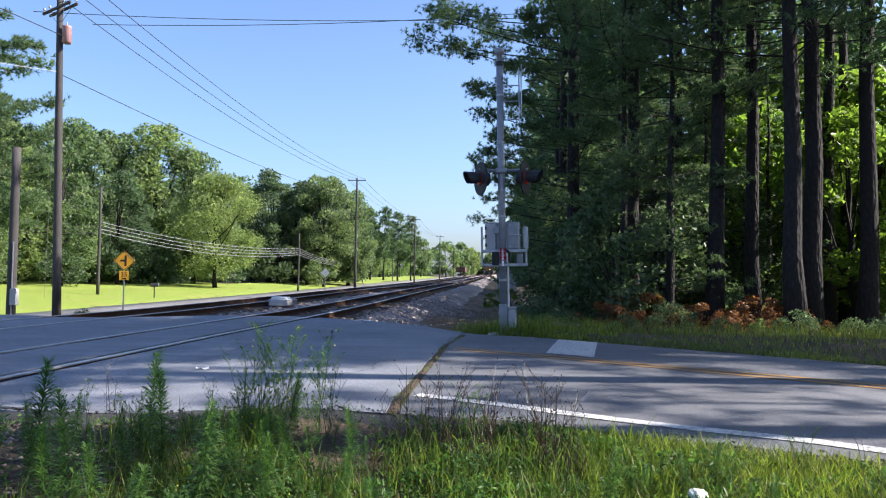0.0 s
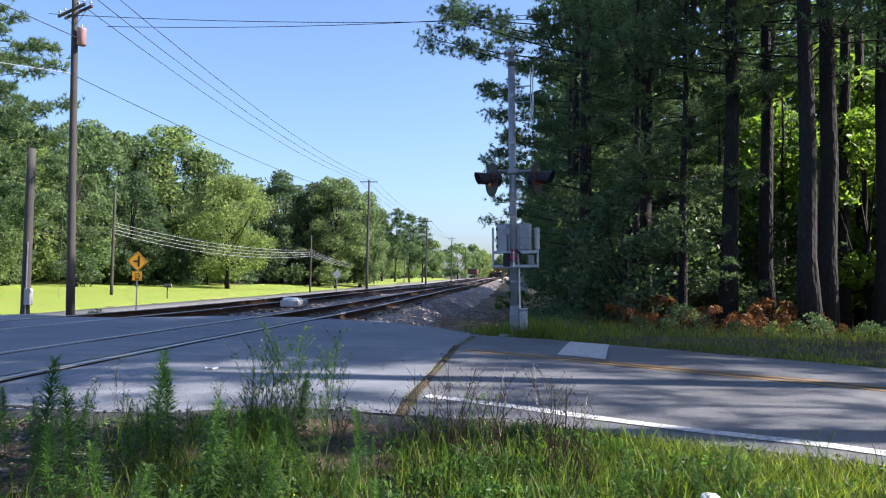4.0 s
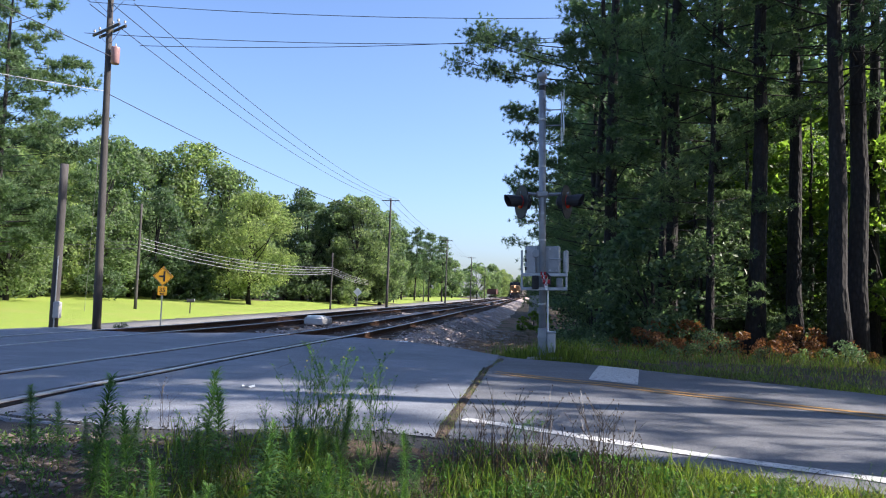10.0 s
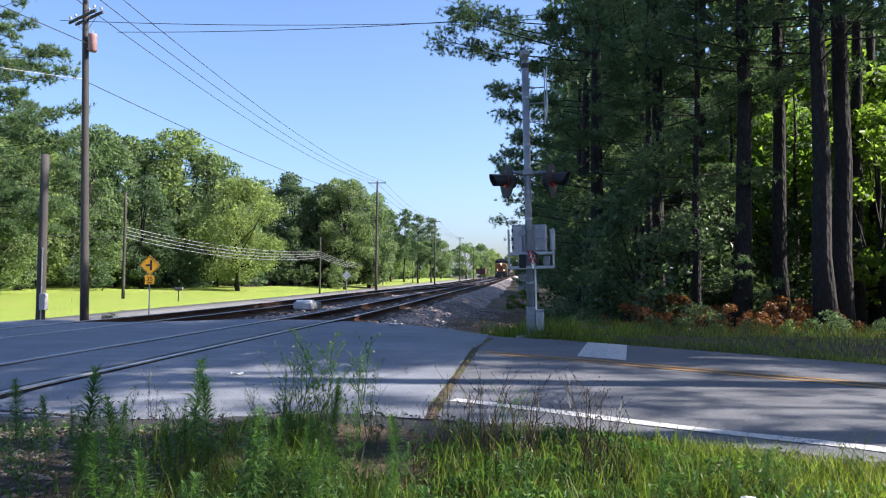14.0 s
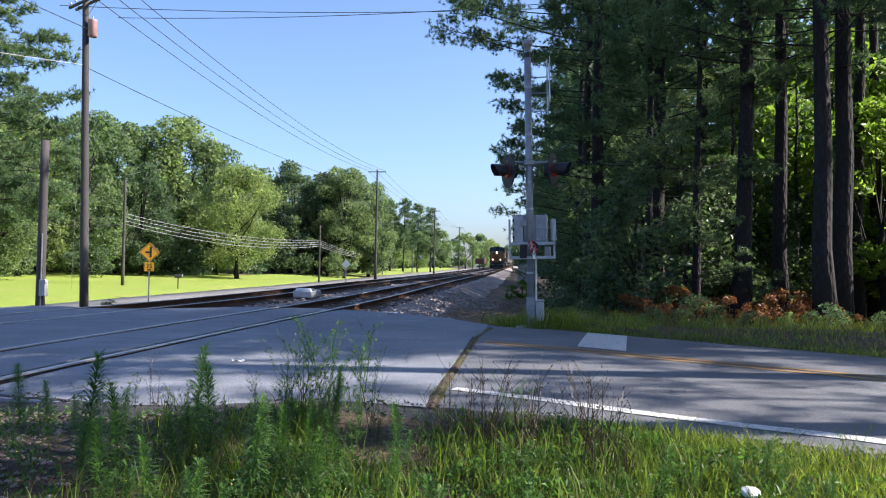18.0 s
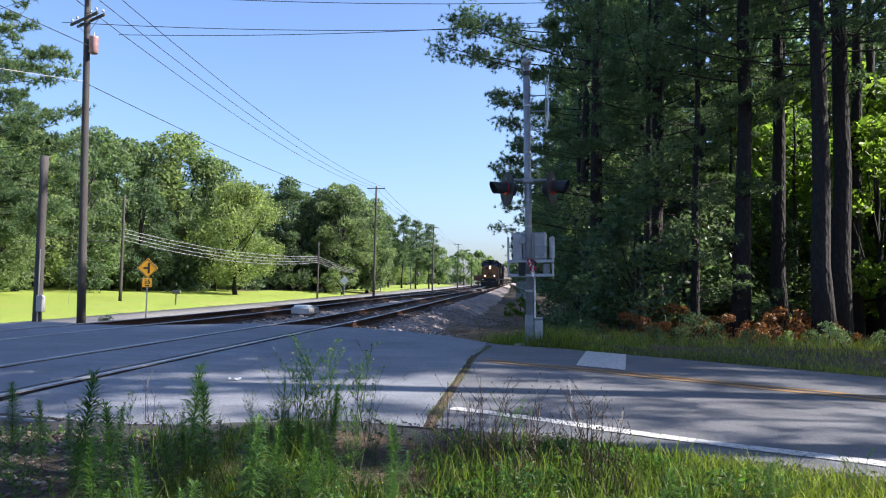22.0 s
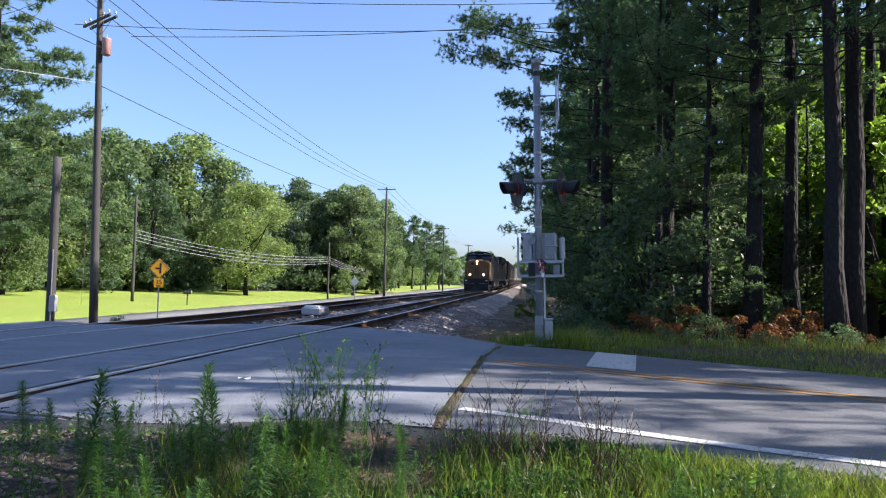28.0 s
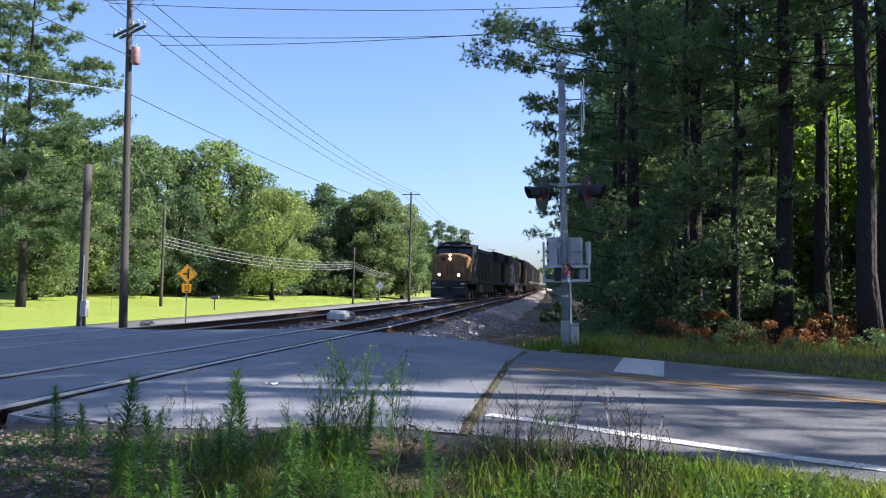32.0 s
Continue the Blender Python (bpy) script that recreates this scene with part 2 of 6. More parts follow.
MAT["galv"] = plain("galvanised_steel", (0.34, 0.355, 0.37), 0.45, 0.7, 0.2, 8)
MAT["alu"] = plain("aluminium_mast_paint", (0.26, 0.27, 0.285), 0.5, 0.35, 0.18, 6)
MAT["black"] = plain("matt_black_paint", (0.018, 0.018, 0.02), 0.55, 0.0, 0.3, 8)
# near-black without sheen, stands for the shade in the flangeway gaps
n = Nodes("gap_shade_black", 1.0, 0.0, 0.05)
MAT["gap_shade"] = n.color(n.ramp(n.noise(12), (0.3, (0.008, 0.008, 0.009)), (0.7, (0.018, 0.018, 0.019)))).m
MAT["steel_dark"] = plain("grimy_running_gear", (0.035, 0.033, 0.032), 0.75, 0.3, 0.4, 5)
MAT["wire"] = plain("cable_sheath", (0.03, 0.03, 0.033), 0.6, 0.0, 0.2, 3)
MAT["wire_pale"] = plain("bare_cable", (0.36, 0.36, 0.37), 0.5, 0.4, 0.2, 3)
MAT["blue"] = plain("dark_blue_train_paint", (0.008, 0.011, 0.022), 0.68, 0.0, 0.35, 2.5)
# nose yellow darkened in its colour for the shade on the train's front
MAT["yellow"] = plain("shade_darkened_nose_yellow", (0.18, 0.1, 0.038), 0.62, 0.0, 0.25, 2.5)
MAT["gold"] = plain("yellow_stripe_paint", (0.6, 0.36, 0.05), 0.5, 0.0, 0.2, 3)
MAT["grey_car"] = plain("weathered_grey_hopper_paint", (0.17, 0.15, 0.135), 0.65, 0.0, 0.3, 1.5)
MAT["rust_car"] = plain("oxide_red_hopper_paint", (0.1, 0.05, 0.038), 0.7, 0.0, 0.3, 1.5)
MAT["sign_yellow"] = plain("yellow_sign_sheeting", (0.72, 0.36, 0.01), 0.45, 0.0, 0.1, 4, 0.02)
MAT["sign_back"] = plain("bare_sign_back", (0.6, 0.62, 0.62), 0.4, 0.5, 0.12, 4, 0.02)
MAT["white"] = plain("white_paint", (0.76, 0.76, 0.74), 0.5, 0.0, 0.1, 6)
MAT["red"] = plain("red_sheeting", (0.28, 0.012, 0.015), 0.4, 0.0, 0.15, 6)
MAT["concrete"] = plain("cast_concrete", (0.4, 0.38, 0.35), 0.9, 0.0, 0.2, 4, 0.4)
MAT["plastic_grey"] = plain("grey_equipment_box", (0.36, 0.36, 0.37), 0.55, 0.0, 0.15, 6)
MAT["rosy"] = plain("reddish_transformer_paint", (0.34, 0.2, 0.19), 0.55, 0.1, 0.2, 5)
glass_n = Nodes("dark_cab_glass", 0.06, 0.0, 0.6)
MAT["glass"] = glass_n.color((0.012, 0.015, 0.018)).m
MAT["headlight"] = glow("lit_headlight", (1.0, 0.42, 0.2), 4.5)
MAT["red_lens"] = glow("red_signal_lens", (0.4, 0.02, 0.01), 0.02)


# ---- builders ----
class Geo:
    """Collects vertices and faces of one mesh."""

    def __init__(self):
        self.v, self.f = [], []

    def add(self, verts, faces):
        k = len(self.v)
        self.v.extend(verts)
        self.f.extend([tuple(i + k for i in f) for f in faces])
        return self

    def box(self, c, s, b=0.0, m=None):
        """A box of size s round c with chamfered edges."""
        h = [x / 2 for x in s]
        b = min(b, *(x * 0.9 for x in h))
        if b <= 0:
            vs = [Vector((sx * h[0], sy * h[1], sz * h[2])) for sx in (-1, 1) for sy in (-1, 1) for sz in (-1, 1)]
            fs = [(0, 1, 3, 2), (4, 6, 7, 5), (0, 4, 5, 1), (2, 3, 7, 6), (0, 2, 6, 4), (1, 5, 7, 3)]
        else:
            vs, idx, fs = [], {}, []
            for sx in (-1, 1):
                for sy in (-1, 1):
                    for sz in (-1, 1):
                        for a in range(3):
                            d = [h[0] - b, h[1] - b, h[2] - b]
                            d[a] = h[a]
                            idx[sx, sy, sz, a] = len(vs)
                            vs.append(Vector((sx * d[0], sy * d[1], sz * d[2])))
            for a in range(3):
                u, w = (a + 1) % 3, (a + 2) % 3
                for s1 in (-1, 1):
                    q = []
                    for su, sw in ((-1, -1), (1, -1), (1, 1), (-1, 1)):
                        k = [0, 0, 0]
                        k[a], k[u], k[w] = s1, su, sw
                        q.append(idx[(*k, a)])
                    fs.append(tuple(q if s1 > 0 else q[::-1]))
                for su in (-1, 1):
                    for sw in (-1, 1):
                        k1, k2 = [0, 0, 0], [0, 0, 0]
                        k1[u] = k2[u] = su
                        k1[w] = k2[w] = sw
                        k1[a], k2[a] = -1, 1
                        q = [idx[(*k1, u)], idx[(*k2, u)], idx[(*k2, w)], idx[(*k1, w)]]
                        fs.append(tuple(q if su * sw > 0 else q[::-1]))
            for sx in (-1, 1):
                for sy in (-1, 1):
                    for sz in (-1, 1):
                        q = [idx[sx, sy, sz, a] for a in range(3)]
                        fs.append(tuple(q if sx * sy * sz > 0 else q[::-1]))
        c = Vector(c)
        vs = [(m @ v if m else v) + c for v in vs]
        return self.add(vs, fs)

    def tube(self, pts, radii, n=8, caps=True):
        """A tube through pts."""
        pts = [Vector(p) for p in pts]
        if not hasattr(radii, "__len__"):
            radii = [radii] * len(pts)
        vs, fs = [], []
        for i, p in enumerate(pts):
            d = (pts[min(i + 1, len(pts) - 1)] - pts[max(i - 1, 0)]).normalized()
            a = d.cross(Vector((0, 0, 1)) if abs(d.z) < 0.9 else Vector((1, 0, 0))).normalized()
            b = d.cross(a)
            for k in range(n):
                t = 2 * math.pi * k / n
                vs.append(p + (a * math.cos(t) + b * math.sin(t)) * radii[i])
        for i in range(len(pts) - 1):
            for k in range(n):
                fs.append((i * n + k, i * n + (k + 1) % n, (i + 1) * n + (k + 1) % n, (i + 1) * n + k))
        if caps:
            fs.append(tuple(range(n))[::-1])
            fs.append(tuple(range((len(pts) - 1) * n, len(pts) * n)))
        return self.add(vs, fs)

    def extrude(self, outline, axis, lo, hi):
        """An outline of pairs, extruded along axis (the pairs fill the two other axes in order)."""
        n = len(outline)
        vs = []
        for w in (lo, hi):
            for a, b in outline:
                p = [a, b]
                p.insert(axis, w)
                vs.append(Vector(p))
        fs = [(i, (i + 1) % n, n + (i + 1) % n, n + i) for i in range(n)]
        return self.add(vs, fs + [tuple(range(n))[::-1], tuple(range(n, 2 * n))])

    def mesh(self, name, material, smooth=False):
        me = bpy.data.meshes.new(name)
        me.from_pydata([tuple(v) for v in self.v], [], self.f)
        bm = bmesh.new()
        bm.from_mesh(me)
        bmesh.ops.recalc_face_normals(bm, faces=bm.faces)
        bm.to_mesh(me)
        bm.free()
        me.materials.append(material)
        if smooth:
            me.polygons.foreach_set("use_smooth", [True] * len(me.polygons))
        return me


def raw_mesh(name, verts, faces, material):
    """A mesh from numpy arrays of vertices and of equal-sized faces."""
    me = bpy.data.meshes.new(name)
    k = faces.shape[1]
    me.vertices.add(len(verts))
    me.vertices.foreach_set("co", verts.astype(np.float32).ravel())
    me.loops.add(faces.size)
    me.loops.foreach_set("vertex_index", faces.astype(np.int32).ravel())
    me.polygons.add(len(faces))
    me.polygons.foreach_set("loop_start", np.arange(0, faces.size, k, dtype=np.int32))
    me.polygons.foreach_set("loop_total", np.full(len(faces), k, dtype=np.int32))
    me.update(calc_edges=True)
    me.validate()
    me.materials.append(material)
    return me


def part(name, geo, material, parent, label="", smooth=False):
    """One mesh object under a thing or a part."""
    me = geo if isinstance(geo, bpy.types.Mesh) else geo.mesh(name, material, smooth)
    ob = new(name, me)
    ob.parent = parent
    return tagged(ob, label)


def thing(name, m, label, category, group="", kind=""):
    """The Empty at the base of a thing."""
    ob = new(name)
    ob.empty_display_size = 0.2
    ob.matrix_basis = m
    return tagged(ob, label, category, group, kind)


def solid(name, geo, material, label, category="", group="", kind="", m=None, smooth=False):
    me = geo if isinstance(geo, bpy.types.Mesh) else geo.mesh(name, material, smooth)
    ob = new(name, me)
    if m is not None:
        ob.matrix_basis = m
    return tagged(ob, label, category, group, kind)


def leaves(rng, centres, size, flat=0.35, aspect=0.55):
    """Kinked leaf pieces at the centres: arrays of vertices and faces."""
    n = len(centres)
    a = rng.normal(size=(n, 3))
    a[:, 2] *= flat + 0.4
    a /= np.linalg.norm(a, axis=1)[:, None]
    b = np.cross(a, rng.normal(size=(n, 3)) + np.array([0, 0, 1 - flat]))
    b /= np.linalg.norm(b, axis=1)[:, None]
    s = (size * rng.uniform(0.65, 1.35, n))[:, None]
    up = np.cross(a, b) * s * 0.18
    v = np.stack([centres - a * s * 0.5, centres + b * s * aspect * 0.5 + up, centres + a * s * 0.5, centres - b * s * aspect * 0.5 + up], 1).reshape(-1, 3)
    k = np.arange(n)[:, None] * 4
    f = np.concatenate([k + [0, 1, 2], k + [0, 2, 3]], 1).reshape(-1, 3)
    return v, f


def blades(rng, roots, height, width, lean=0.35):
    """Grass blades: bent strips of three triangles."""
    n = len(roots)
    th = rng.uniform(0, 2 * np.pi, n)
    side = np.stack([np.cos(th), np.sin(th), 0 * th], 1)
    ph = rng.uniform(0, 2 * np.pi, n)
    fall = np.stack([np.cos(ph), np.sin(ph), 0 * ph], 1) * rng.uniform(0.2, 1, n)[:, None] * lean
    h = (height * rng.uniform(0.5, 1.3, n))[:, None]
    w = (width * rng.uniform(0.6, 1.4, n))[:, None]
    up = np.array([0, 0, 1.0])
    p1 = roots + (up * 0.55 + fall * 0.35) * h
    p2 = roots + (up * 0.95 + fall) * h
    v = np.stack([roots - side * w / 2, roots + side * w / 2, p1 + side * w * 0.4, p1 - side * w * 0.4, p2], 1).reshape(-1, 3)
    k = np.arange(n)[:, None] * 5
    f = np.concatenate([k + [0, 1, 2], k + [0, 2, 3], k + [3, 2, 4]], 1).reshape(-1, 3)
    return v, f


# ---- the lie of the land ----
NEAR_EDGE = [(-20, 13), (-13, 11), (-9, 8.7), (-6.5, 6.5), (-4.7, 5.7), (-4.0, 5.45), (-2.9, 5.3), (-2.3, 5.35), (-1.8, 5.6), (-1.3, 5.75), (-0.6, 5.6), (0.3, 5.45), (1.4, 4.95), (2.3, 4.62), (3.4, 3.95), (5.7, 2.2), (14, -4.8), (40, -28.5)]
FAR_EDGE = [(-20, 20), (-13, 17.3), (-9.5, 16.3), (-8.2, 17.0), (-7, 18.2), (-4.9, 18.4), (-3.0, 17.4), (-1.5, 15.8), (-0.67, 14.4), (-0.4, 13.85), (0.8, 13.35), (2.2, 12.25), (3.5, 11.25), (4.6, 10.4), (8, 7.4), (14, 2.2), (40, -21)]
CENTRE = [(-0.58, 10.68), (0, 10.3), (1.05, 9.68), (2.2, 8.88), (3.5, 8.05), (8, 4.75), (14, -0.6), (40, -24)]
RAILS_NEAR, RAILS_FAR = (-4.52, -5.99), (-8.47, -9.91)
EDGE_LINE = [(-0.9, 6.6), (-0.5, 6.47), (0.05, 6.19), (0.62, 5.86), (1.35, 5.47), (2.2, 5.11), (3.4, 4.4), (6, 2.4), (14, -4.2), (30, -18)]
HEAD = 0.004


def along(points, x):
    xs, ys = zip(*points)
    return np.interp(x, xs, ys)


def pave_z(x):
    return np.interp(x, [-21, -19, -13, -11.5, 60], [-1.42, -1.15, -0.14, 0, 0])


def rise(y):
    """The line climbs gently away from the crossing."""
    return np.interp(y, [22, 35, 50, 83, 130, 190, 280, 450, 600, 1000], [0, 0.1, 0.22, 0.42, 0.85, 1.4, 2.2, 3.4, 3.4, 0])


def land_z(x, y):
    """The height of the ground."""
    x, y = np.asarray(x, float), np.asarray(y, float)
    left = np.interp(x, [-60, -28, -26.5, -20.4, -15.5, -13, -3.5, -2.0, -0.9, 0.2, 3], [-0.6, -1.42, -1.6, -1.6, -1.15, -0.65, -0.6, -0.72, -0.35, 0.02, 0.0])
    low = np.interp(x, [-60, -28, -26.5, -20.4, -15.5, -13, -3.5, -2.0, 1.0, 4], [-0.6, -1.42, -1.6, -1.6, -1.15, -0.65, -0.6, -0.72, -0.7, -0.35])
    deep = np.clip((y - 15.5) / 5, 0, 1)
    left = left * (1 - deep) + low * deep
    woods = -0.32 * np.clip((y - 14) / 8, 0, 1) * np.clip((x + 0.5) / 3, 0, 1)
    z = left + woods
    gap_near, gap_far = along(NEAR_EDGE, x) - y, y - along(FAR_EDGE, x)
    front = -0.04 - 0.13 * np.clip(gap_near, 0, 4.6)
    front = np.where(x < -3.2, np.maximum(front, -0.2) * np.clip((x + 6) / 2.8, 0, 1) + -0.25 * (1 - np.clip((x + 6) / 2.8, 0, 1)), front)
    front = np.where(x < -12, np.minimum(front, left), front)
    z = np.where(gap_near > 0, front, z)
    bed = pave_z(x) - 0.14
    inside = np.minimum(-gap_near, -gap_far)
    z = np.where(inside > 0, bed, z)
    mix = np.clip(gap_far / 0.8, 0, 1)
    z = np.where((gap_far > 0) & (gap_far < 0.8), (pave_z(x) - 0.05) * (1 - mix) + z * mix, z)
    far = np.clip((np.hypot(x, y) - 250) / 900, 0, 1)
    return z * (1 - far) - 0.9 * far + rise(y)


def bumpy(x, y, size, seed=0.0):
    return noise.noise((x / size, y / size, seed))


def sheet(name, xs, ys, zf, material):
    xs, ys = np.array(xs), np.array(ys)
    gx, gy = np.meshgrid(xs, ys, indexing="ij")
    v = np.stack([gx, gy, zf(gx, gy)], -1).reshape(-1, 3)
    i, j = np.meshgrid(np.arange(len(xs) - 1), np.arange(len(ys) - 1), indexing="ij")
    k = (i * len(ys) + j).ravel()[:, None]
    f = k + np.array([0, len(ys), len(ys) + 1, 1])
    me = raw_mesh(name, v, f, material)
    me.polygons.foreach_set("use_smooth", [True] * len(me.polygons))
    return me


def ground_height(gx, gy):
    z = land_z(gx, gy)
    wave = 0.03 * np.sin(gx * 1.7 + 1.3 * np.sin(gy * 0.9)) * np.cos(gy * 1.3 + gx * 0.4) + 0.02 * np.sin(gx * 4.1 + gy * 3.3)
    inside = np.minimum(gy - along(NEAR_EDGE, gx), along(FAR_EDGE, gx) - gy)
    return z + wave * np.clip(-inside, 0, 1) * (np.abs(gx) < 60)


xs = np.concatenate([[-3000, -1500, -700, -300, -150, -80], np.arange(-60, -16, 2.0), np.arange(-16, 12, 0.2), np.arange(12, 60, 2.0), [80, 150, 300, 700, 1500, 3000]])
ys = np.concatenate([[-3000, -1500, -600, -200, -80, -30], np.arange(-20, 0, 1.0), np.arange(0, 26, 0.2), np.arange(26, 70, 1.0), np.arange(70, 200, 6.0), [230, 300, 400, 600, 1000, 1800, 3000]])
solid("ground", sheet("ground", xs, ys, ground_height, MAT["ground"]), None, "earth ground with rough grass and brown soil patches", "ground", kind="structure")
# the mown lawn beyond the far road, a skin over the ground
def lawn_height(a, b):
    return land_z(a, b) + 0.05 + 0.0075 * np.clip(-27 - a, 0, 40)


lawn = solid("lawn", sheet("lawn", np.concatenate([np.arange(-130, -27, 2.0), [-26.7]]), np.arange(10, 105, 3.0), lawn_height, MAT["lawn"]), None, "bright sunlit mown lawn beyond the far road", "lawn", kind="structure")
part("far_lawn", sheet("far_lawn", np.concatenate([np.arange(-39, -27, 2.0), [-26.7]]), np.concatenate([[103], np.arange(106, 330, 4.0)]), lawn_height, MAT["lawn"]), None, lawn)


def slab(name, x0, x1, material, label, parent=None, rows=28, step=0.35, top=0.0, ends=None):
    """A pavement slab between the two road edges, with thickness and slight unevenness."""
    count = max(2, int((x1 - x0) / step) + 1)
    g = Geo()
    cols = np.linspace(x0, x1, count)
    for x in cols:
        a, b = float(along(NEAR_EDGE, x)), float(along(FAR_EDGE, x))
        a += 0.07 * bumpy(x, 0, 0.35, 3)
        b += 0.06 * bumpy(x, 9, 0.35, 5)
        z0 = float(pave_z(x)) + top
        g.v.append(Vector((x, a - 0.05, z0 - 0.2)))
        for k in range(rows + 1):
            y = a + (b - a) * k / rows
            edge = 0.03 * (abs(2 * k / rows - 1) ** 6)
            g.v.append(Vector((x, y, z0 - edge + 0.006 * bumpy(x, y, 0.9, 1))))
        g.v.append(Vector((x, b + 0.05, z0 - 0.2)))
    n = rows + 3
    for i in range(count - 1):
        for k in range(n - 1):
            g.f.append((i * n + k, (i + 1) * n + k, (i + 1) * n + k + 1, i * n + k + 1))
    g.f.append(tuple(range(n))[::-1])
    g.f.append(tuple(range((count - 1) * n, count * n)))
    me = g.mesh(name, material, False)
    if parent:
        return part(name, me, None, parent, label)
    return solid(name, me, None, label, "road", kind="structure")


road = slab("road", -0.62, 40, MAT["asphalt"], "two-lane grey asphalt road with worn white and yellow lines")
crossing = slab("crossing_pavement", -4.38, -0.72, MAT["asphalt_old"], "pale worn asphalt of the level crossing, cracked at its seam")
for x0, x1 in ((-5.86, -4.69), (-8.405, -6.045), (-9.78, -8.6), (-20.2, -9.97)):
    slab("crossing_panel", x0, x1, MAT["asphalt_old"], "", crossing)

# black strips in the flangeways paint the shade of the open gaps
for x0, x1, top in ((-4.69, -4.56, -0.02), (-4.48, -4.382, -0.012), (-5.948, -5.865, -0.03), (-6.043, -6.032, -0.02), (-8.598, -8.512, -0.03), (-9.868, -9.782, -0.03)):
    strip = Geo()
    ya, yb = float(along(NEAR_EDGE, x0)) + 0.05, float(along(FAR_EDGE, x0)) - 0.05
    strip.box(((x0 + x1) / 2, (ya + yb) / 2, top - 0.03), (x1 - x0, yb - ya, 0.06))
    part("flangeway_filler", strip, MAT["gap_shade"], crossing, "black strip drawn as the shaded gap along a rail")


part("seam_patch", Geo().box((-0.67, 12.75, -0.03), (0.13, 2.7, 0.056), 0.004), MAT["asphalt_old"], crossing)


def road_z(x, y):
    """The height of the road's top."""
    a, b = float(along(NEAR_EDGE, x)), float(along(FAR_EDGE, x))
    k = (y - a) / (b - a)
    return float(pave_z(x)) - 0.03 * abs(2 * k - 1) ** 6 + 0.006 * bumpy(x, y, 0.9, 1)


def offset_line(d):
    """The road's centre line, moved d metres towards its far edge."""
    pts = []
    for i, (x, y) in enumerate(CENTRE):
        a, b = CENTRE[max(0, i - 1)], CENTRE[min(len(CENTRE) - 1, i + 1)]
        t = Vector((b[0] - a[0], b[1] - a[1])).normalized()
        pts.append((x - t.y * d, y + t.x * d))
    return pts


def painted(name, d, width, material, x_from, x_to, label, pts=None):
    pts = pts or offset_line(d)
    g = Geo()
    xs = np.arange(x_from, x_to, 0.25)
    for i, x in enumerate(xs):
        y = float(along(pts, x))
        s = (float(along(pts, x + 0.1)) - y) / 0.1
        nrm = Vector((-s, 1, 0)).normalized() * width / 2
        nrm *= 1 + 0.12 * bumpy(x, d, 0.3, 2)
        for sgn in (-1, 1):
            p = Vector((x, y, 0)) + nrm * sgn
            g.v.append(Vector((p.x, p.y, road_z(p.x, p.y) + 0.006)))
        if i:
            g.f.append((2 * i - 2, 2 * i, 2 * i + 1, 2 * i - 1))
    return part(name, g, material, road, label)


painted("edge_line", -3.22, 0.14, MAT["paint_white"], -0.56, 28, "worn white edge line", EDGE_LINE)
painted("centre_line", -0.12, 0.1, MAT["paint_yellow"], -0.5, 30, "worn yellow centre line")
painted("centre_line", 0.12, 0.1, MAT["paint_yellow"], -0.5, 30, "worn yellow centre line")
g = Geo()
corner = [(0.77, 10.3), (1.36, 9.86), (1.73, 12.42), (1.14, 12.86)]
for i in range(9):
    for j in range(4):
        u, w = i / 8, j / 3
        p = Vector(corner[0]) * (1 - u) * (1 - w) + Vector(corner[3]) * u * (1 - w) + Vector(corner[1]) * (1 - u) * w + Vector(corner[2]) * u * w
        g.v.append(Vector((p.x, p.y, road_z(p.x, p.y) + 0.008)))
        if i and j:
            k = i * 4 + j
            g.f.append((k - 5, k - 4, k, k - 1))
part("stop_line", g, MAT["paint_white"], road, "cracked white stop line")

# the far road beside the railway
fy = np.arange(-80, 520, 5.0)
g = Geo()
for i, y in enumerate(fy):
    for x, z in ((-26.7, -1.8), (-26.6, -1.5), (-23.5, -1.44), (-20.6, -1.5), (-20.5, -1.8)):
        g.v.append(Vector((x, y, z + float(rise(y)))))
    if i:
        for k in range(4):
            g.f.append((5 * i - 5 + k, 5 * i - 4 + k, 5 * i + 1 + k, 5 * i + k))
solid("road_far", g, MAT["asphalt_pale"], "pale asphalt road running beside the railway", "road", kind="structure", smooth=True)


# ---- railway ----
def bed_height(gx, gy):
    z = np.interp(gx, [-14.2, -12.0, -11.5, -3.5, -3.1, -1.7, -1.0], [-1.2, -0.38, -0.23, -0.23, -0.32, -0.82, -0.95])
    return z + 0.05 * np.sin(gx * 5.3 + np.sin(gy * 2.1) * 2) * np.cos(gy * 3.7 + gx) * (gx > -13) + 0.03 * np.sin(gx * 11 + gy * 9) + rise(gy)


bx = np.arange(-14.6, -0.9, 0.225)
solid("ballast_bed", sheet("ballast_bed", bx, np.concatenate([np.arange(15.3, 60, 0.3), np.arange(60, 460, 4.0)]), bed_height, MAT["ballast"]), None, "grey and rusty stone ballast bank under the tracks", "ballast", kind="structure")
solid("ballast_bed", sheet("ballast_bed", np.arange(-14.6, -3.6, 0.225), np.concatenate([np.arange(-60, 2, 2.0), np.arange(2, 7.0, 0.2)]), lambda a, b: np.maximum(bed_height(a, b) - 0.25 * np.clip((a + 4.2) / 0.5, 0, 1), -0.9) - 0.3 * (b > along(NEAR_EDGE, a)), MAT["ballast"]), None, "grey and rusty stone ballast bank under the tracks", "ballast", kind="structure")

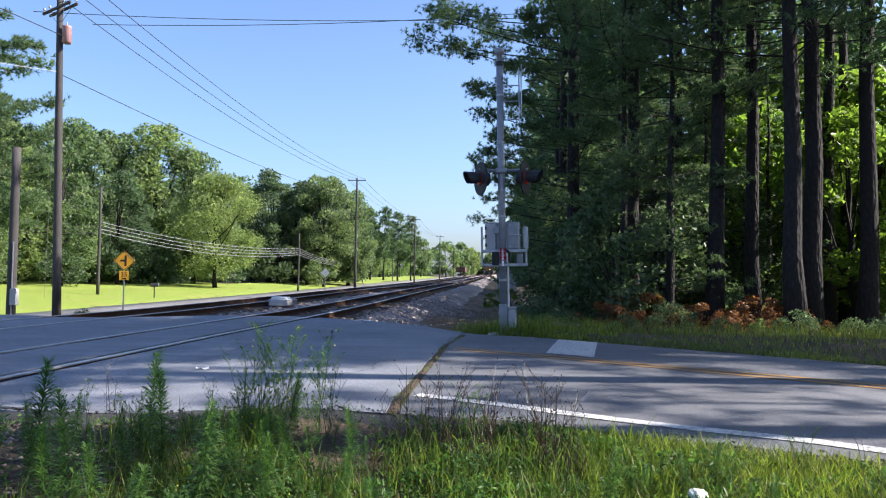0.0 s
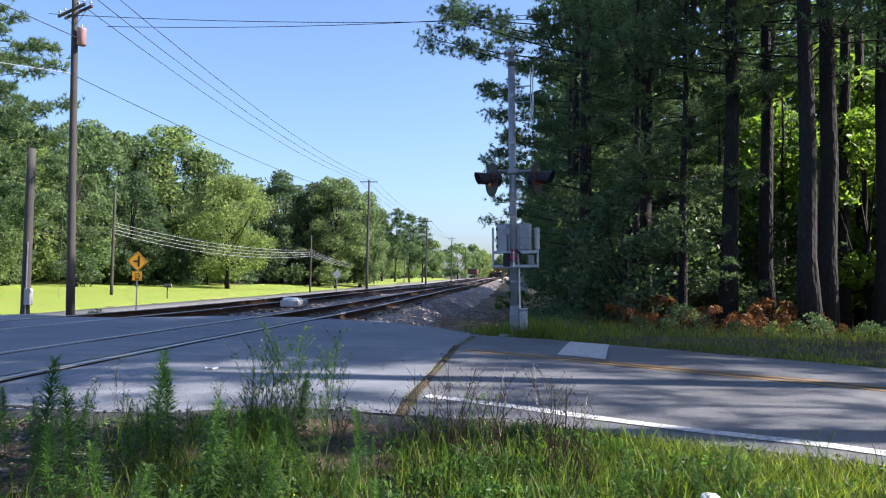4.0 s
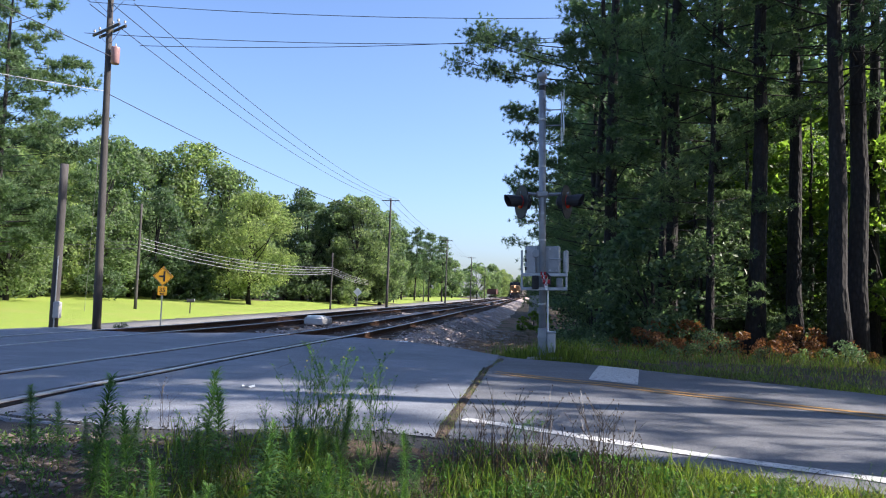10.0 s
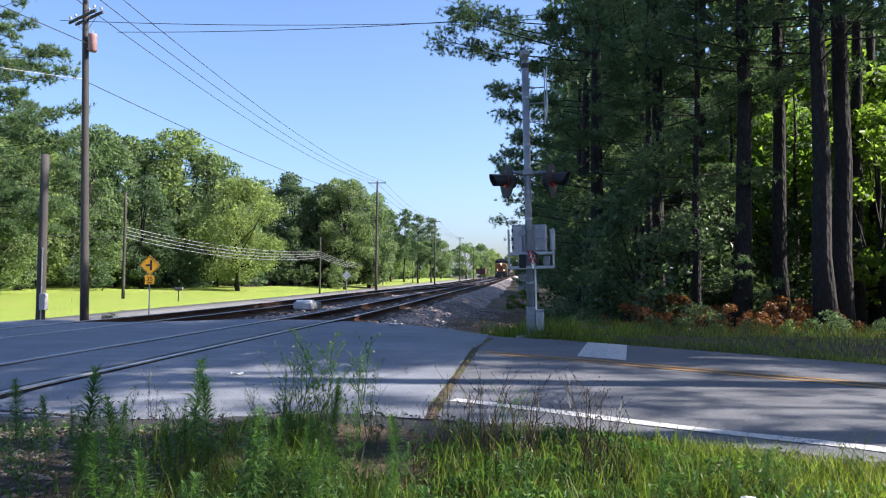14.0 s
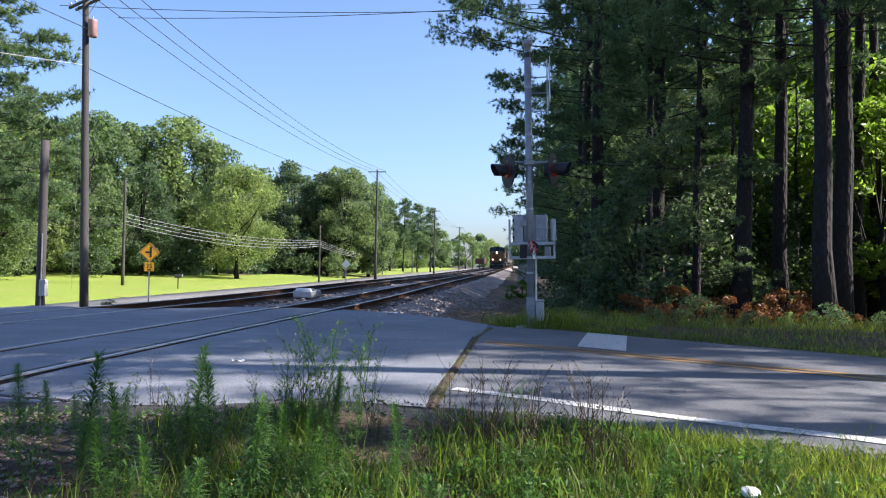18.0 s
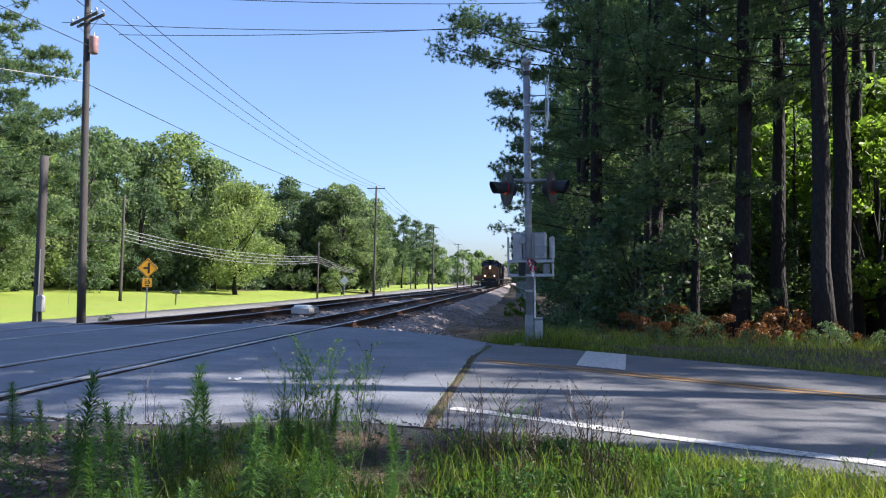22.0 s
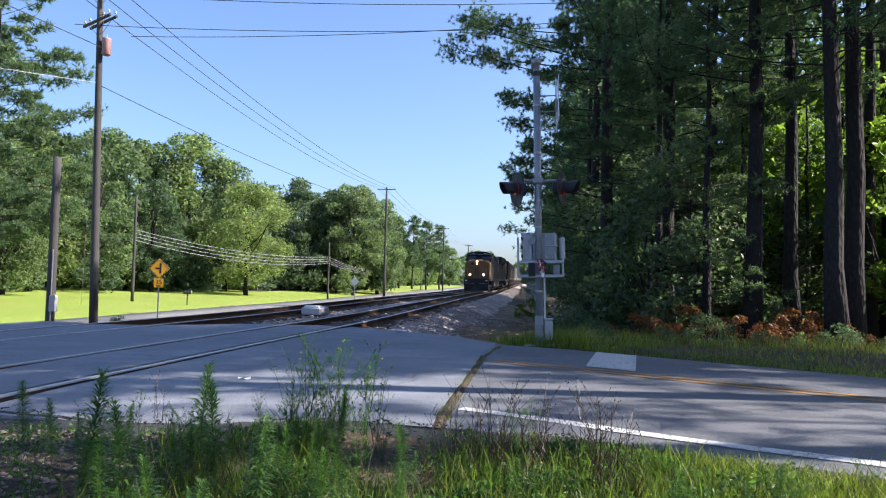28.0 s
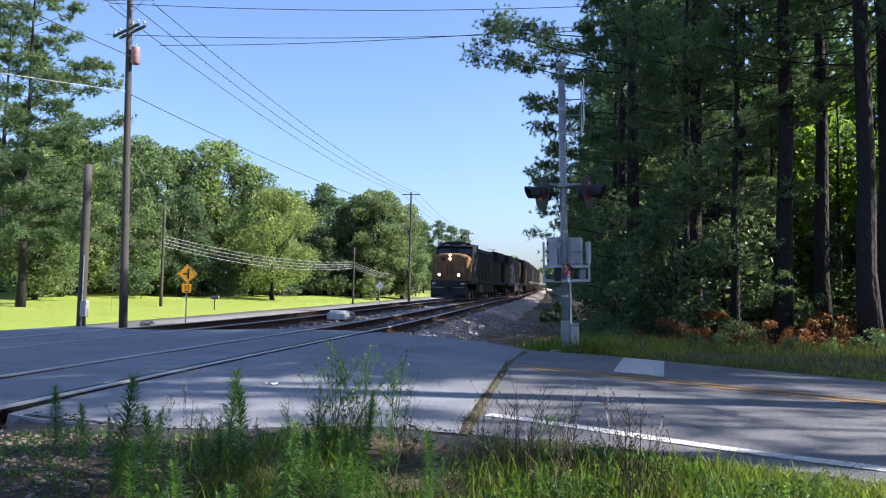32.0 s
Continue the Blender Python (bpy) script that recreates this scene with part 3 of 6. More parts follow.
RAIL_OUTLINE = [(-0.036, 0.0), (-0.036, -0.035), (-0.009, -0.05), (-0.009, -0.135), (-0.07, -0.15), (-0.07, -0.17), (0.07, -0.17), (0.07, -0.15), (0.009, -0.135), (0.009, -0.05), (0.036, -0.035), (0.036, 0.0)]


def rail_geo(line, outline):
    """A rail profile swept along points (x, y)."""
    g, n = Geo(), len(outline)
    for i, (x, y) in enumerate(line):
        for a, b in outline:
            g.v.append(Vector((x + a, y, HEAD + b + float(rise(y)))))
        if i:
            for k in range(n):
                g.f.append(((i - 1) * n + k, (i - 1) * n + (k + 1) % n, i * n + (k + 1) % n, i * n + k))
    g.f.append(tuple(range(n))[::-1])
    g.f.append(tuple(range((len(line) - 1) * n, len(line) * n)))
    return g


def lay_rail(line, parent):
    rail = part("rail", rail_geo(line, RAIL_OUTLINE), MAT["rust"], parent, "rusty steel rail")
    part("running_surface", rail_geo(line, [(-0.037, 0.003), (-0.037, -0.012), (0.037, -0.012), (0.037, 0.003)]), MAT["rail_head"], rail, "polished steel top")


TIE = Geo().box((0, 0, -0.09), (2.6, 0.22, 0.18), 0.012).mesh("tie", MAT["tie"])


def railway(name, rails, label):
    track = thing(name, pose(0, 0, 0), label, "railway track", kind="structure")
    stretch = [(-80 + 5 * i) for i in range(109)]
    for x in rails:
        lay_rail([(x, y) for y in stretch], track)
    mid = sum(rails) / 2
    rng = random.Random(int(-mid * 10))
    rest = Geo()
    for i in range(900):
        y = -40 + i * 0.52
        if float(along(NEAR_EDGE, mid)) - 0.2 < y < float(along(FAR_EDGE, mid)) + 0.1:
            continue
        m = pose(mid + rng.uniform(-0.05, 0.05), y, -0.155 + float(rise(y)) + rng.uniform(-0.012, 0.004), 0, 0, rng.uniform(-1.2, 1.2))
        if 3 < y < 62:
            ob = part("tie", TIE, None, track)
            ob.matrix_basis = m
        elif y < 300:
            rest.box(m.translation - Vector((0, 0, 0.09)), (2.6, 0.22, 0.18))
    tagged(part("far_ties", rest, MAT["tie"], track, "dark wooden ties farther along"), kind="stuff")
    return track


railway("track_near", RAILS_NEAR, "railway track with rusty rails and wooden ties through the crossing")
railway("track_far", RAILS_FAR, "second railway track with rusty rails beside the first")
MID_NEAR, MID_FAR = sum(RAILS_NEAR) / 2, sum(RAILS_FAR) / 2
CROSS_FROM, CROSS_TO = 40.0, 113.0


def track_x(y):
    """The middle of the way that the train takes: the near track, then the crossover to the far one."""
    s = min(1, max(0, (y - CROSS_FROM) / (CROSS_TO - CROSS_FROM)))
    return MID_FAR + (MID_NEAR - MID_FAR) * s * s * (3 - 2 * s)


crossover = thing("track_crossover", pose(0, 0, 0), "curved crossover rails joining the two tracks", "railway track", kind="structure")
for d in (-0.7175, 0.7175):
    lay_rail([(track_x(y) + d, y) for y in np.arange(CROSS_FROM + 1, CROSS_TO, 2.0)], crossover)
rest = Geo()
for i in range(138):
    y = 42 + i * 0.52
    rest.box((track_x(y), y + 0.26, -0.25 + float(rise(y))), (2.6, 0.22, 0.18))
tagged(part("crossover_ties", rest, MAT["tie"], crossover, "dark wooden ties"), kind="stuff")


solid("needle_litter", sheet("needle_litter", np.arange(-2.4, 2.6, 0.2), np.arange(15.2, 60, 0.4), lambda a, b: ground_height(a, b) + 0.03 + 0.04 * np.sin(a * 7 + b * 3) * np.sin(b * 5 - a), MAT["litter_ground"]), None, "brown bank of pine needles and dry soil beside the track", "ground", kind="structure")
# ---- trees ----
def limb_points(rng, a, direction, length, droop, n=5):
    pts, d, p = [Vector(a)], Vector(direction).normalized(), Vector(a)
    for i in range(n):
        d = (d + Vector((rng.uniform(-0.12, 0.12), rng.uniform(-0.12, 0.12), droop))).normalized()
        p = p + d * length / n
        pts.append(p.copy())
    return pts


def broadleaf(seed, height, radius, low, leaf_count, leaf_size, material, lobes=46):
    """A broad-leaved tree: trunk with limbs, and a crown of leaf clumps on uneven lobes. Returns two meshes."""
    rng, r = random.Random(seed), np.random.default_rng(seed)
    wood = Geo()
    lean = Vector((rng.uniform(-0.04, 0.04), rng.uniform(-0.04, 0.04), 1))
    top = height * 0.72
    pts = [lean * (top * i / 7) + Vector((rng.uniform(-0.1, 0.1), rng.uniform(-0.1, 0.1), 0)) * (i > 0) for i in range(8)]
    r0 = 0.013 * height + 0.06
    wood.tube(pts, [r0 * (1.35 if i == 0 else 1) * (1 - 0.11 * i) for i in range(8)], 8)
    mid = low + (height - low) * 0.5
    heads = []
    for i in range(lobes):
        z = rng.random()
        th = rng.uniform(0, 2 * math.pi)
        w = math.sin(math.pi * min(1, (z * 0.86 + 0.12))) ** 0.6
        k = rng.uniform(0.55, 1.0)
        c = Vector((math.cos(th) * radius * w * k, math.sin(th) * radius * w * k, low + (height - low) * (0.08 + 0.86 * z)))
        heads.append((c, radius * rng.uniform(0.2, 0.36)))
    for i in range(0, lobes, 2):
        c, _ = heads[i]
        start = pts[min(7, max(2, int(c.z / height * 8) - 2))]
        bend = (start + c) / 2 + Vector((0, 0, -0.06 * (c - start).length))
        wood.tube([start, bend, c], [r0 * 0.3, r0 * 0.2, r0 * 0.07], 5, False)
    per = leaf_count // lobes
    cs = []
    for c, s in heads:
        d = r.normal(size=(per, 3))
        d[:, 2] += 0.25
        d /= np.linalg.norm(d, axis=1)[:, None]
        q = np.array(c) + d * (s * r.uniform(0.45, 1.12, per) ** 0.7)[:, None] * np.array([1.15, 1.15, 0.8])
        cs.append(q)
    v, f = leaves(r, np.concatenate(cs), leaf_size)
    return wood.mesh("trunk", MAT["bark"], True), raw_mesh("crown", v, f, material)


def pine(seed, height, radius, low, branches, tufts, needle=0.2, lean=0.0, thick=0.11, bunch=14, dense=13, pom=1):
    """A pine: straight trunk, whorled limbs and tufts of long needles. Returns two meshes."""
    rng, r = random.Random(seed), np.random.default_rng(seed)
    wood = Geo()
    lx, ly = rng.uniform(-0.02, 0.02) + lean, rng.uniform(-0.02, 0.02)
    pts = [Vector((lx * height * i / 8 + rng.uniform(-0.06, 0.06) * (i > 0), ly * height * i / 8, height * i / 8)) for i in range(9)]
    r0 = 0.0095 * height + 0.04
    wood.tube(pts, [r0 * (1.3 if i == 0 else 1) * (1 - 0.115 * i) for i in range(9)], 9)
    spots, ways = [], []
    for b in range(branches):
        s = (b + rng.random()) / branches
        z = low + (height - low) * s
        w = (1 - 0.78 * s ** 1.3) * rng.uniform(0.6, 1.1)
        th = b * 2.4 + rng.uniform(-0.4, 0.4)
        k = z / height * 8
        base = pts[min(7, int(k))].lerp(pts[min(8, int(k) + 1)], k - int(k))
        limb = limb_points(rng, base, (math.cos(th), math.sin(th), 0.05 + 0.5 * s), radius * w, 0.03)
        wood.tube(limb, [0.05 * (1 - s * 0.5), 0.04, 0.032, 0.025, 0.018, 0.01], 5, False)
        twigs = max(5, int(dense * w + 2))
        for k in range(twigs):
            u = 0.22 + 0.78 * (k + rng.random()) / twigs
            i = min(4, int(u * 5))
            p = limb[i].lerp(limb[i + 1], u * 5 - i)
            ahead = (limb[i + 1] - limb[i]).normalized()
            out = ahead.cross(Vector((0, 0, 1))) * (1 if k % 2 else -1)
            way = (ahead * rng.uniform(0.4, 1.0) + out * rng.uniform(0.4, 1.0) * (1.15 - u) * 1.6 + Vector((0, 0, rng.uniform(-0.1, 0.35)))).normalized()
            long = radius * w * rng.uniform(0.16, 0.34)
            if bunch > 20 and k % 2:
                wood.tube([p, p + way * long], [0.012, 0.004], 3, False)
            count = max(3, int(tufts / 9 * rng.uniform(0.7, 1.3)))
            for q in range(count):
                s2 = 0.25 + 0.8 * (q + rng.random()) / count
                head = p + way * long * s2 + Vector((rng.gauss(0, 0.15), rng.gauss(0, 0.15), rng.gauss(0.05, 0.1)))
                for k2 in range(pom):
                    spots.append(head + Vector((rng.gauss(0, 0.07), rng.gauss(0, 0.07), rng.gauss(0.0, 0.06))))
                    ways.append(way)
    c = np.repeat(np.array([tuple(p) for p in spots]), bunch, axis=0)
    n = len(c)
    d = r.normal(size=(n, 3)) + np.repeat(np.array([tuple(p) for p in ways]), bunch, axis=0) * 0.6 + np.array([0, 0, 0.3])
    d /= np.linalg.norm(d, axis=1)[:, None]
    sd = np.cross(d, r.normal(size=(n, 3)))
    sd /= np.linalg.norm(sd, axis=1)[:, None]
    ln = (needle * r.uniform(0.7, 1.3, n))[:, None]
    wd = needle * thick
    v = np.stack([c + sd * wd * 0.5, c + d * ln, c - sd * wd * 0.5], 1).reshape(-1, 3)
    return wood.mesh("trunk", MAT["bark"], True), raw_mesh("crown", v, np.arange(3 * n).reshape(-1, 3), MAT["pine"])


def clump_pine(seed, height, radius, low, limbs, poms, bunch=12, needle=0.24, width=0.034, reach=(), r0=None, plate=1.0):
    """A long-needled pine: limbs that end in plates of rounded needle tufts. reach: limbs of their own, as height, azimuth, length. Returns two meshes."""
    rng, r = random.Random(seed), np.random.default_rng(seed)
    wood = Geo()
    lx, ly = rng.uniform(-0.015, 0.015), rng.uniform(-0.015, 0.015)
    pts = [Vector((lx * height * i / 10 + rng.uniform(-0.07, 0.07) * (i > 0), ly * height * i / 10 + rng.uniform(-0.07, 0.07) * (i > 0), height * i / 10)) for i in range(11)]
    r0 = r0 or 0.0095 * height + 0.04
    wood.tube(pts, [r0 * (1.3 if i == 0 else 1) * (1 - 0.09 * i) for i in range(11)], 9)
    plan = [(z, math.radians(a), ln, 0.12) for z, a, ln in reach]
    for b in range(limbs):
        s = ((b + rng.random()) / limbs) ** 1.3
        plan.append((low + (height * 0.97 - low) * s, b * 2.4 + rng.uniform(-0.6, 0.6), radius * (1 - 0.72 * s ** 1.5) * rng.uniform(0.5, 1.12), 0.05 + 0.45 * s))
    centres, sizes = [], []
    for z, th, length, lift in plan:
        k = min(9.99, z / height * 10)
        base = pts[int(k)].lerp(pts[int(k) + 1], k - int(k))
        limb = limb_points(rng, base, (math.cos(th), math.sin(th), lift - 0.1), length, 0.045, 6)
        wood.tube(limb, [0.01 + 0.0042 * length * (1 - i / 6.5) for i in range(7)], 5, False)
        plates = max(2, int(length * 1.15 + rng.random()))
        for q in range(plates):
            u = 0.38 + 0.62 * (q + 0.7 * rng.random()) / plates if q else 1.0
            i = min(5, int(u * 6))
            p = limb[i].lerp(limb[i + 1], u * 6 - i)
            ahead = (limb[i + 1] - limb[i]).normalized()
            side = ahead.cross(Vector((0, 0, 1))) * rng.choice((-1, 1))
            tip = p + (ahead * 0.5 + side * (1.25 - u) + Vector((0, 0, rng.uniform(-0.15, 0.3)))) * rng.uniform(0.35, 0.8) * (length * 0.25 + 0.35) if q else p
            wood.tube([p, tip], [0.014, 0.006], 3, False)
            centres.append(tuple(tip))
            sizes.append(plate * rng.uniform(0.38, 0.72) * (0.7 + 0.07 * length))
    c, sz = np.array(centres), np.array(sizes)
    n = len(c)
    d = r.normal(size=(n, poms, 3))
    d /= np.linalg.norm(d, axis=2)[:, :, None]
    heads = (c[:, None] + d * (sz[:, None] * r.uniform(0.12, 0.92, (n, poms)))[:, :, None] * np.array([1.25, 1.25, 0.6])).reshape(-1, 3)
    outward = (d * np.array([1, 1, 0.5]) + np.array([0, 0, 0.5])).reshape(-1, 3)
    h = np.repeat(heads, bunch, axis=0)
    m = len(h)
    way = r.normal(size=(m, 3)) + np.repeat(outward, bunch, axis=0) * 0.9
    way /= np.linalg.norm(way, axis=1)[:, None]
    sd = np.cross(way, r.normal(size=(m, 3)))
    sd /= np.linalg.norm(sd, axis=1)[:, None]
    ln = (needle * r.uniform(0.6, 1.2, m))[:, None]
    v = np.stack([h + sd * width * 0.5, h + way * ln, h - sd * width * 0.5], 1).reshape(-1, 3)
    return wood.mesh("trunk", MAT["bark"], True), raw_mesh("crown", v, np.arange(3 * m).reshape(-1, 3), MAT["pine"])


def plant_tree(name, meshes, x, y, turn, size, label, group, squash=1.0):
    z = float(land_z(x, y)) - 0.12
    if x < -27:
        z += 0.05 + 0.0075 * min(40, -27 - x)
    t = thing(name, pose(x, y, z, 0, 0, turn) @ Matrix.Diagonal((size, size, size * squash, 1)), label, "tree", group)
    part("trunk", meshes[0], None, t)
    part("crown", meshes[1], None, t)
    return t


BROAD = [broadleaf(11, 20, 5.2, 0.3, 14000, 0.44, MAT["leaf_sun"], 64), broadleaf(12, 20, 5.6, 0.2, 14000, 0.44, MAT["leaf"], 64), broadleaf(13, 20, 5.2, 0.1, 14000, 0.44, MAT["leaf_shade"], 60)]
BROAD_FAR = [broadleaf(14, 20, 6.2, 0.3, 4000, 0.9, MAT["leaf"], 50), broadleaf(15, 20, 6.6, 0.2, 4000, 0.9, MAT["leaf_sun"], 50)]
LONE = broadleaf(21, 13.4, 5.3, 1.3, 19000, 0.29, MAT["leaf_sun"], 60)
PINES = [clump_pine(31, 24, 4.6, 7.4, 50, 20, 14, 0.19, 0.03), clump_pine(32, 24, 5.0, 4.2, 56, 20, 14, 0.19, 0.03), clump_pine(33, 24, 4.4, 8.0, 48, 20, 14, 0.19, 0.03)]
HIGH_PINE = clump_pine(45, 25, 4.4, 15.0, 34, 10, 10, 0.34, 0.065)
EDGE_PINES = [clump_pine(34, 22, 3.9, 1.4, 62, 16, 13, 0.19, 0.03), clump_pine(35, 20, 3.6, 0.9, 60, 16, 13, 0.19, 0.03)]
LAWN_PINE = clump_pine(42, 26, 6.0, 4.5, 92, 15, 11, 0.4, 0.078, ((9.0, 10, 6.0), (11.5, -20, 6.2), (13.0, 20, 6.4), (15.5, -5, 6.0), (17.5, 30, 5.2), (7.5, -40, 5.0)), plate=1.25)
TALL_FAR_PINES = [clump_pine(43, 20, 3.6, 6.0, 46, 14, 8, 0.6, 0.14, plate=2.3), clump_pine(44, 20, 3.2, 7.5, 42, 14, 8, 0.6, 0.14, plate=2.3)]
FAR_PINES = [pine(36, 22, 4.4, 1.6, 70, 20, 0.5, 0.0, 0.2, 8, 9), pine(37, 20, 4.0, 1.0, 70, 20, 0.5, 0.0, 0.2, 8, 9)]
SHADE_PINES = [pine(39, 24, 5.6, 5.5, 70, 24, 0.42, 0.0, 0.22, 8, 9), pine(40, 25, 6.0, 12.6, 84, 20, 0.58, 0.0, 0.22, 8, 10), pine(41, 25, 5.6, 9.0, 34, 22, 0.42, 0.0, 0.2, 8, 8), pine(46, 25, 6.0, 12.6, 60, 28, 0.42, 0.0, 0.22, 8, 10)]
OVERHANG = clump_pine(38, 25, 4.4, 5.8, 46, 40, 22, 0.145, 0.02, ((10.0, 178, 6.0), (10.3, 195, 5.2), (9.7, 168, 4.6), (8.5, 184, 3.7), (8.0, 190, 3.5), (7.4, 172, 3.3), (6.8, 186, 2.8), (6.0, 178, 3.3), (5.3, 182, 3.4), (5.0, 196, 2.9), (4.0, 180, 2.5), (3.2, 188, 2.7), (10.8, 186, 4.6), (11.4, 172, 5.2), (2.2, 184, 2.6), (7.2, 230, 3.6), (9.2, 240, 4.0), (5.0, 235, 3.4), (8.2, 270, 3.8), (10.4, 255, 4.4), (6.2, 280, 3.6)))
FAR_LABEL = "tall leafy green tree at the edge of the lawn"
for k, x, y, h in ((0, -50, 70, 16.8), (1, -47.5, 76, 18.6), (0, -56, 78, 17.5), (1, -50.3, 92, 20.2), (0, -46.4, 96, 21.8), (1, -41.6, 97, 18.8), (0, -56, 96, 20.5), (1, -62, 84, 21), (1, -44.5, 58, 12.5), (0, -48, 62, 14)):
    plant_tree("broadleaf_tree", BROAD[k], x, y, (x * 37 + y * 11) % 360, h / 20, FAR_LABEL, "trees beyond the lawn")
for x, y, h in ((-44.1, 82, 13.4), (-48.5, 84, 11), (-39.5, 99, 12.5), (-64, 96, 20)):
    plant_tree("broadleaf_tree", BROAD[2], x, y, (x * 31 + y * 13) % 360, h / 20, "tree in shade-toned green before the taller trees", "trees beyond the lawn")
for k, x, y, h in ((2, -38.6, 121, 19.2), (2, -34.8, 123, 17.6), (1, -29.8, 122, 19.0), (2, -32, 126, 17.5), (1, -26.6, 127, 17.5), (2, -43.5, 126, 16.5), (2, -28.5, 140, 14.5)):
    plant_tree("broadleaf_tree", BROAD[k], x, y, (x * 53 + y * 7) % 360, h / 20, "wood tree beside the far road, mostly in shade-toned green", "wood beside the far road")
for k, x, y, h in ((0, -39, 215, 13), (1, -36.5, 262, 14), (0, -33, 300, 15.5), (1, -24.9, 330, 17), (0, -20.8, 370, 17.5), (1, -18.2, 430, 17.5), (0, -8, 490, 15), (1, -40, 240, 15), (0, -36, 300, 16), (1, 4, 480, 17)):
    plant_tree("broadleaf_tree", BROAD_FAR[k], x, y, (x * 29 + y * 17) % 360, h / 20, "distant hazy green tree along the railway", "distant trees")
plant_tree("shade_tree", LONE, -34.9, 88, 20, 1.03, "lone round-crowned green shade tree on the lawn", "")
plant_tree("pine_tree", LAWN_PINE, -43.5, 52, 150, 0.92, "tall pine with clumped needles at the edge of the lawn", "pines beyond the far road")
plant_tree("pine_tree", LAWN_PINE, -38.3, 48.5, 0, 1.0, "tall pine with clumped needles at the edge of the lawn", "pines beyond the far road")
for x, y, h, k in ((-30.3, 188, 18.8, 0), (-27.2, 192, 18.3, 1), (-24.2, 196, 17.6, 0), (-33.4, 186, 18, 1), (-36, 196, 19, 0)):
    plant_tree("pine_tree", TALL_FAR_PINES[k], x, y, (x * 41) % 360, h / 20, "tall distant pine with a high thin crown", "pines beyond the far road")

RIGHT = "tall dark pine with a straight bare trunk in the woods"
for k, x, y, h in ((0, 6.35, 22.4, 24), (0, 8.15, 20.9, 25), (2, 8.98, 22.0, 26), (1, 4.4, 24.8, 24), (0, 12, 35, 25), (2, 8, 34, 24)):
    plant_tree("pine_tree", PINES[k], x, y, (x * 67 + y * 5) % 360, h / 24, RIGHT, "pines in the woods by the road")
for k, x, y, h in ((0, 2.8, 33, 22), (1, 3.1, 40, 20), (0, 3.7, 48, 21), (1, 3.7, 58, 20), (0, 3.8, 70, 21), (1, 3.4, 86, 20), (0, 3.2, 106, 20), (1, 3.2, 130, 20), (0, 3.2, 160, 20), (1, 3.4, 200, 20), (0, 7, 44, 22), (1, 8, 60, 22), (0, 7, 80, 22), (1, 7, 110, 22), (0, 7, 150, 22), (1, 6, 250, 20), (0, 5, 300, 20)):
    plant_tree("pine_tree", (EDGE_PINES if y < 50 else FAR_PINES)[k], x, y, (x * 91 + y * 13) % 360, h / 22, "bushy dark pine at the edge of the woods", "pines along the railway")
# added pines out of view, set so that their crowns shade road and verge
for k, x, y, h in ((1, 10.6, 10.8, 25), (1, 9.0, 8.6, 25), (1, 10.9, 6.2, 25), (2, 15.4, 8.0, 13), (1, 16.0, 7.3, 9), (1, 10.6, 2.0, 25), (1, 14, 15, 25), (1, 19.5, 15, 25), (1, 23.5, 16.8, 25), (3, 14.5, -2.5, 26), (2, 31, 16.5, 26), (2, 27, -3.5, 26), (3, 24, -1.5, 26), (0, 38, 13, 26)):
    plant_tree("pine_tree", SHADE_PINES[k], x, y, (x * 67 + y * 5) % 360, h / 24, "unseen pine added to shade the road", "pines in the woods by the road")
# the last four are unseen, added to shade the crowns nearer the road
for x, y, h in ((8.2, 24.4, 23), (10.75, 22.6, 25), (14, 31, 25), (11.5, 27, 24), (13.5, 20.6, 25), (16, 23.5, 26), (15.5, 18.5, 25), (17.5, 26.5, 26)):
    plant_tree("pine_tree", HIGH_PINE, x, y, (x * 67 + y * 5) % 360, h / 25, "slim pine with a long bare trunk and a high crown", "pines in the woods by the road")
plant_tree("pine_tree", OVERHANG, 2.7, 27.5, 0, 1.0, "tall dark pine with long limbs reaching over the track side", "pines in the woods by the road")
for k, x, y, h in ((0, 7.2, 26.4, 11), (1, 5.7, 27.6, 9.5), (0, 9.6, 27.2, 10), (1, 4.0, 24.0, 15), (0, 5.2, 22.8, 13)):
    plant_tree("pine_tree", EDGE_PINES[k], x, y, x * 50 % 360, h / 22, "young bushy pine catching the sun among the trunks", "young pines")
UNDER = [broadleaf(41, 7, 2.6, 0.3, 4200, 0.27, MAT["leaf_shade"], 26), broadleaf(42, 7, 2.4, 0.2, 4200, 0.27, MAT["leaf_lit"], 26)]
for x, y, h in ((-0.55, 40, 0.9), (0.05, 41, 1.25), (0.6, 38.5, 1.3)):
    plant_tree("bush", UNDER[1], x, y, (x * 71 + y * 3) % 360, h / 7, "low leafy green bush on the bank beside the track", "bushes on the bank")
for k, x, y, h in ((0, 3.5, 22.5, 5), (0, 5.6, 26, 6), (0, 1.9, 24, 3.2), (0, 4.6, 31, 8), (1, 9.5, 30, 9), (1, 12.5, 27, 8), (1, 15, 31, 10), (1, 11, 36, 10), (1, 17, 37, 11), (0, 7.5, 30, 7), (0, 9, 27, 4), (1, 14, 23.5, 6), (1, 19, 30, 10), (0, 6.5, 36, 8), (0, 10, 42, 9), (0, 14, 42, 10), (0, 19, 43, 10), (0, 24, 38, 10), (1, 13, 33, 12)):
    t = plant_tree("understory_tree", UNDER[k], x, y, (x * 71 + y * 3) % 360, h / 7, "leafy young tree under the pines" if k == 0 else "young tree with leaves coloured sunlit yellow-green among the pines", "undergrowth of the woods")


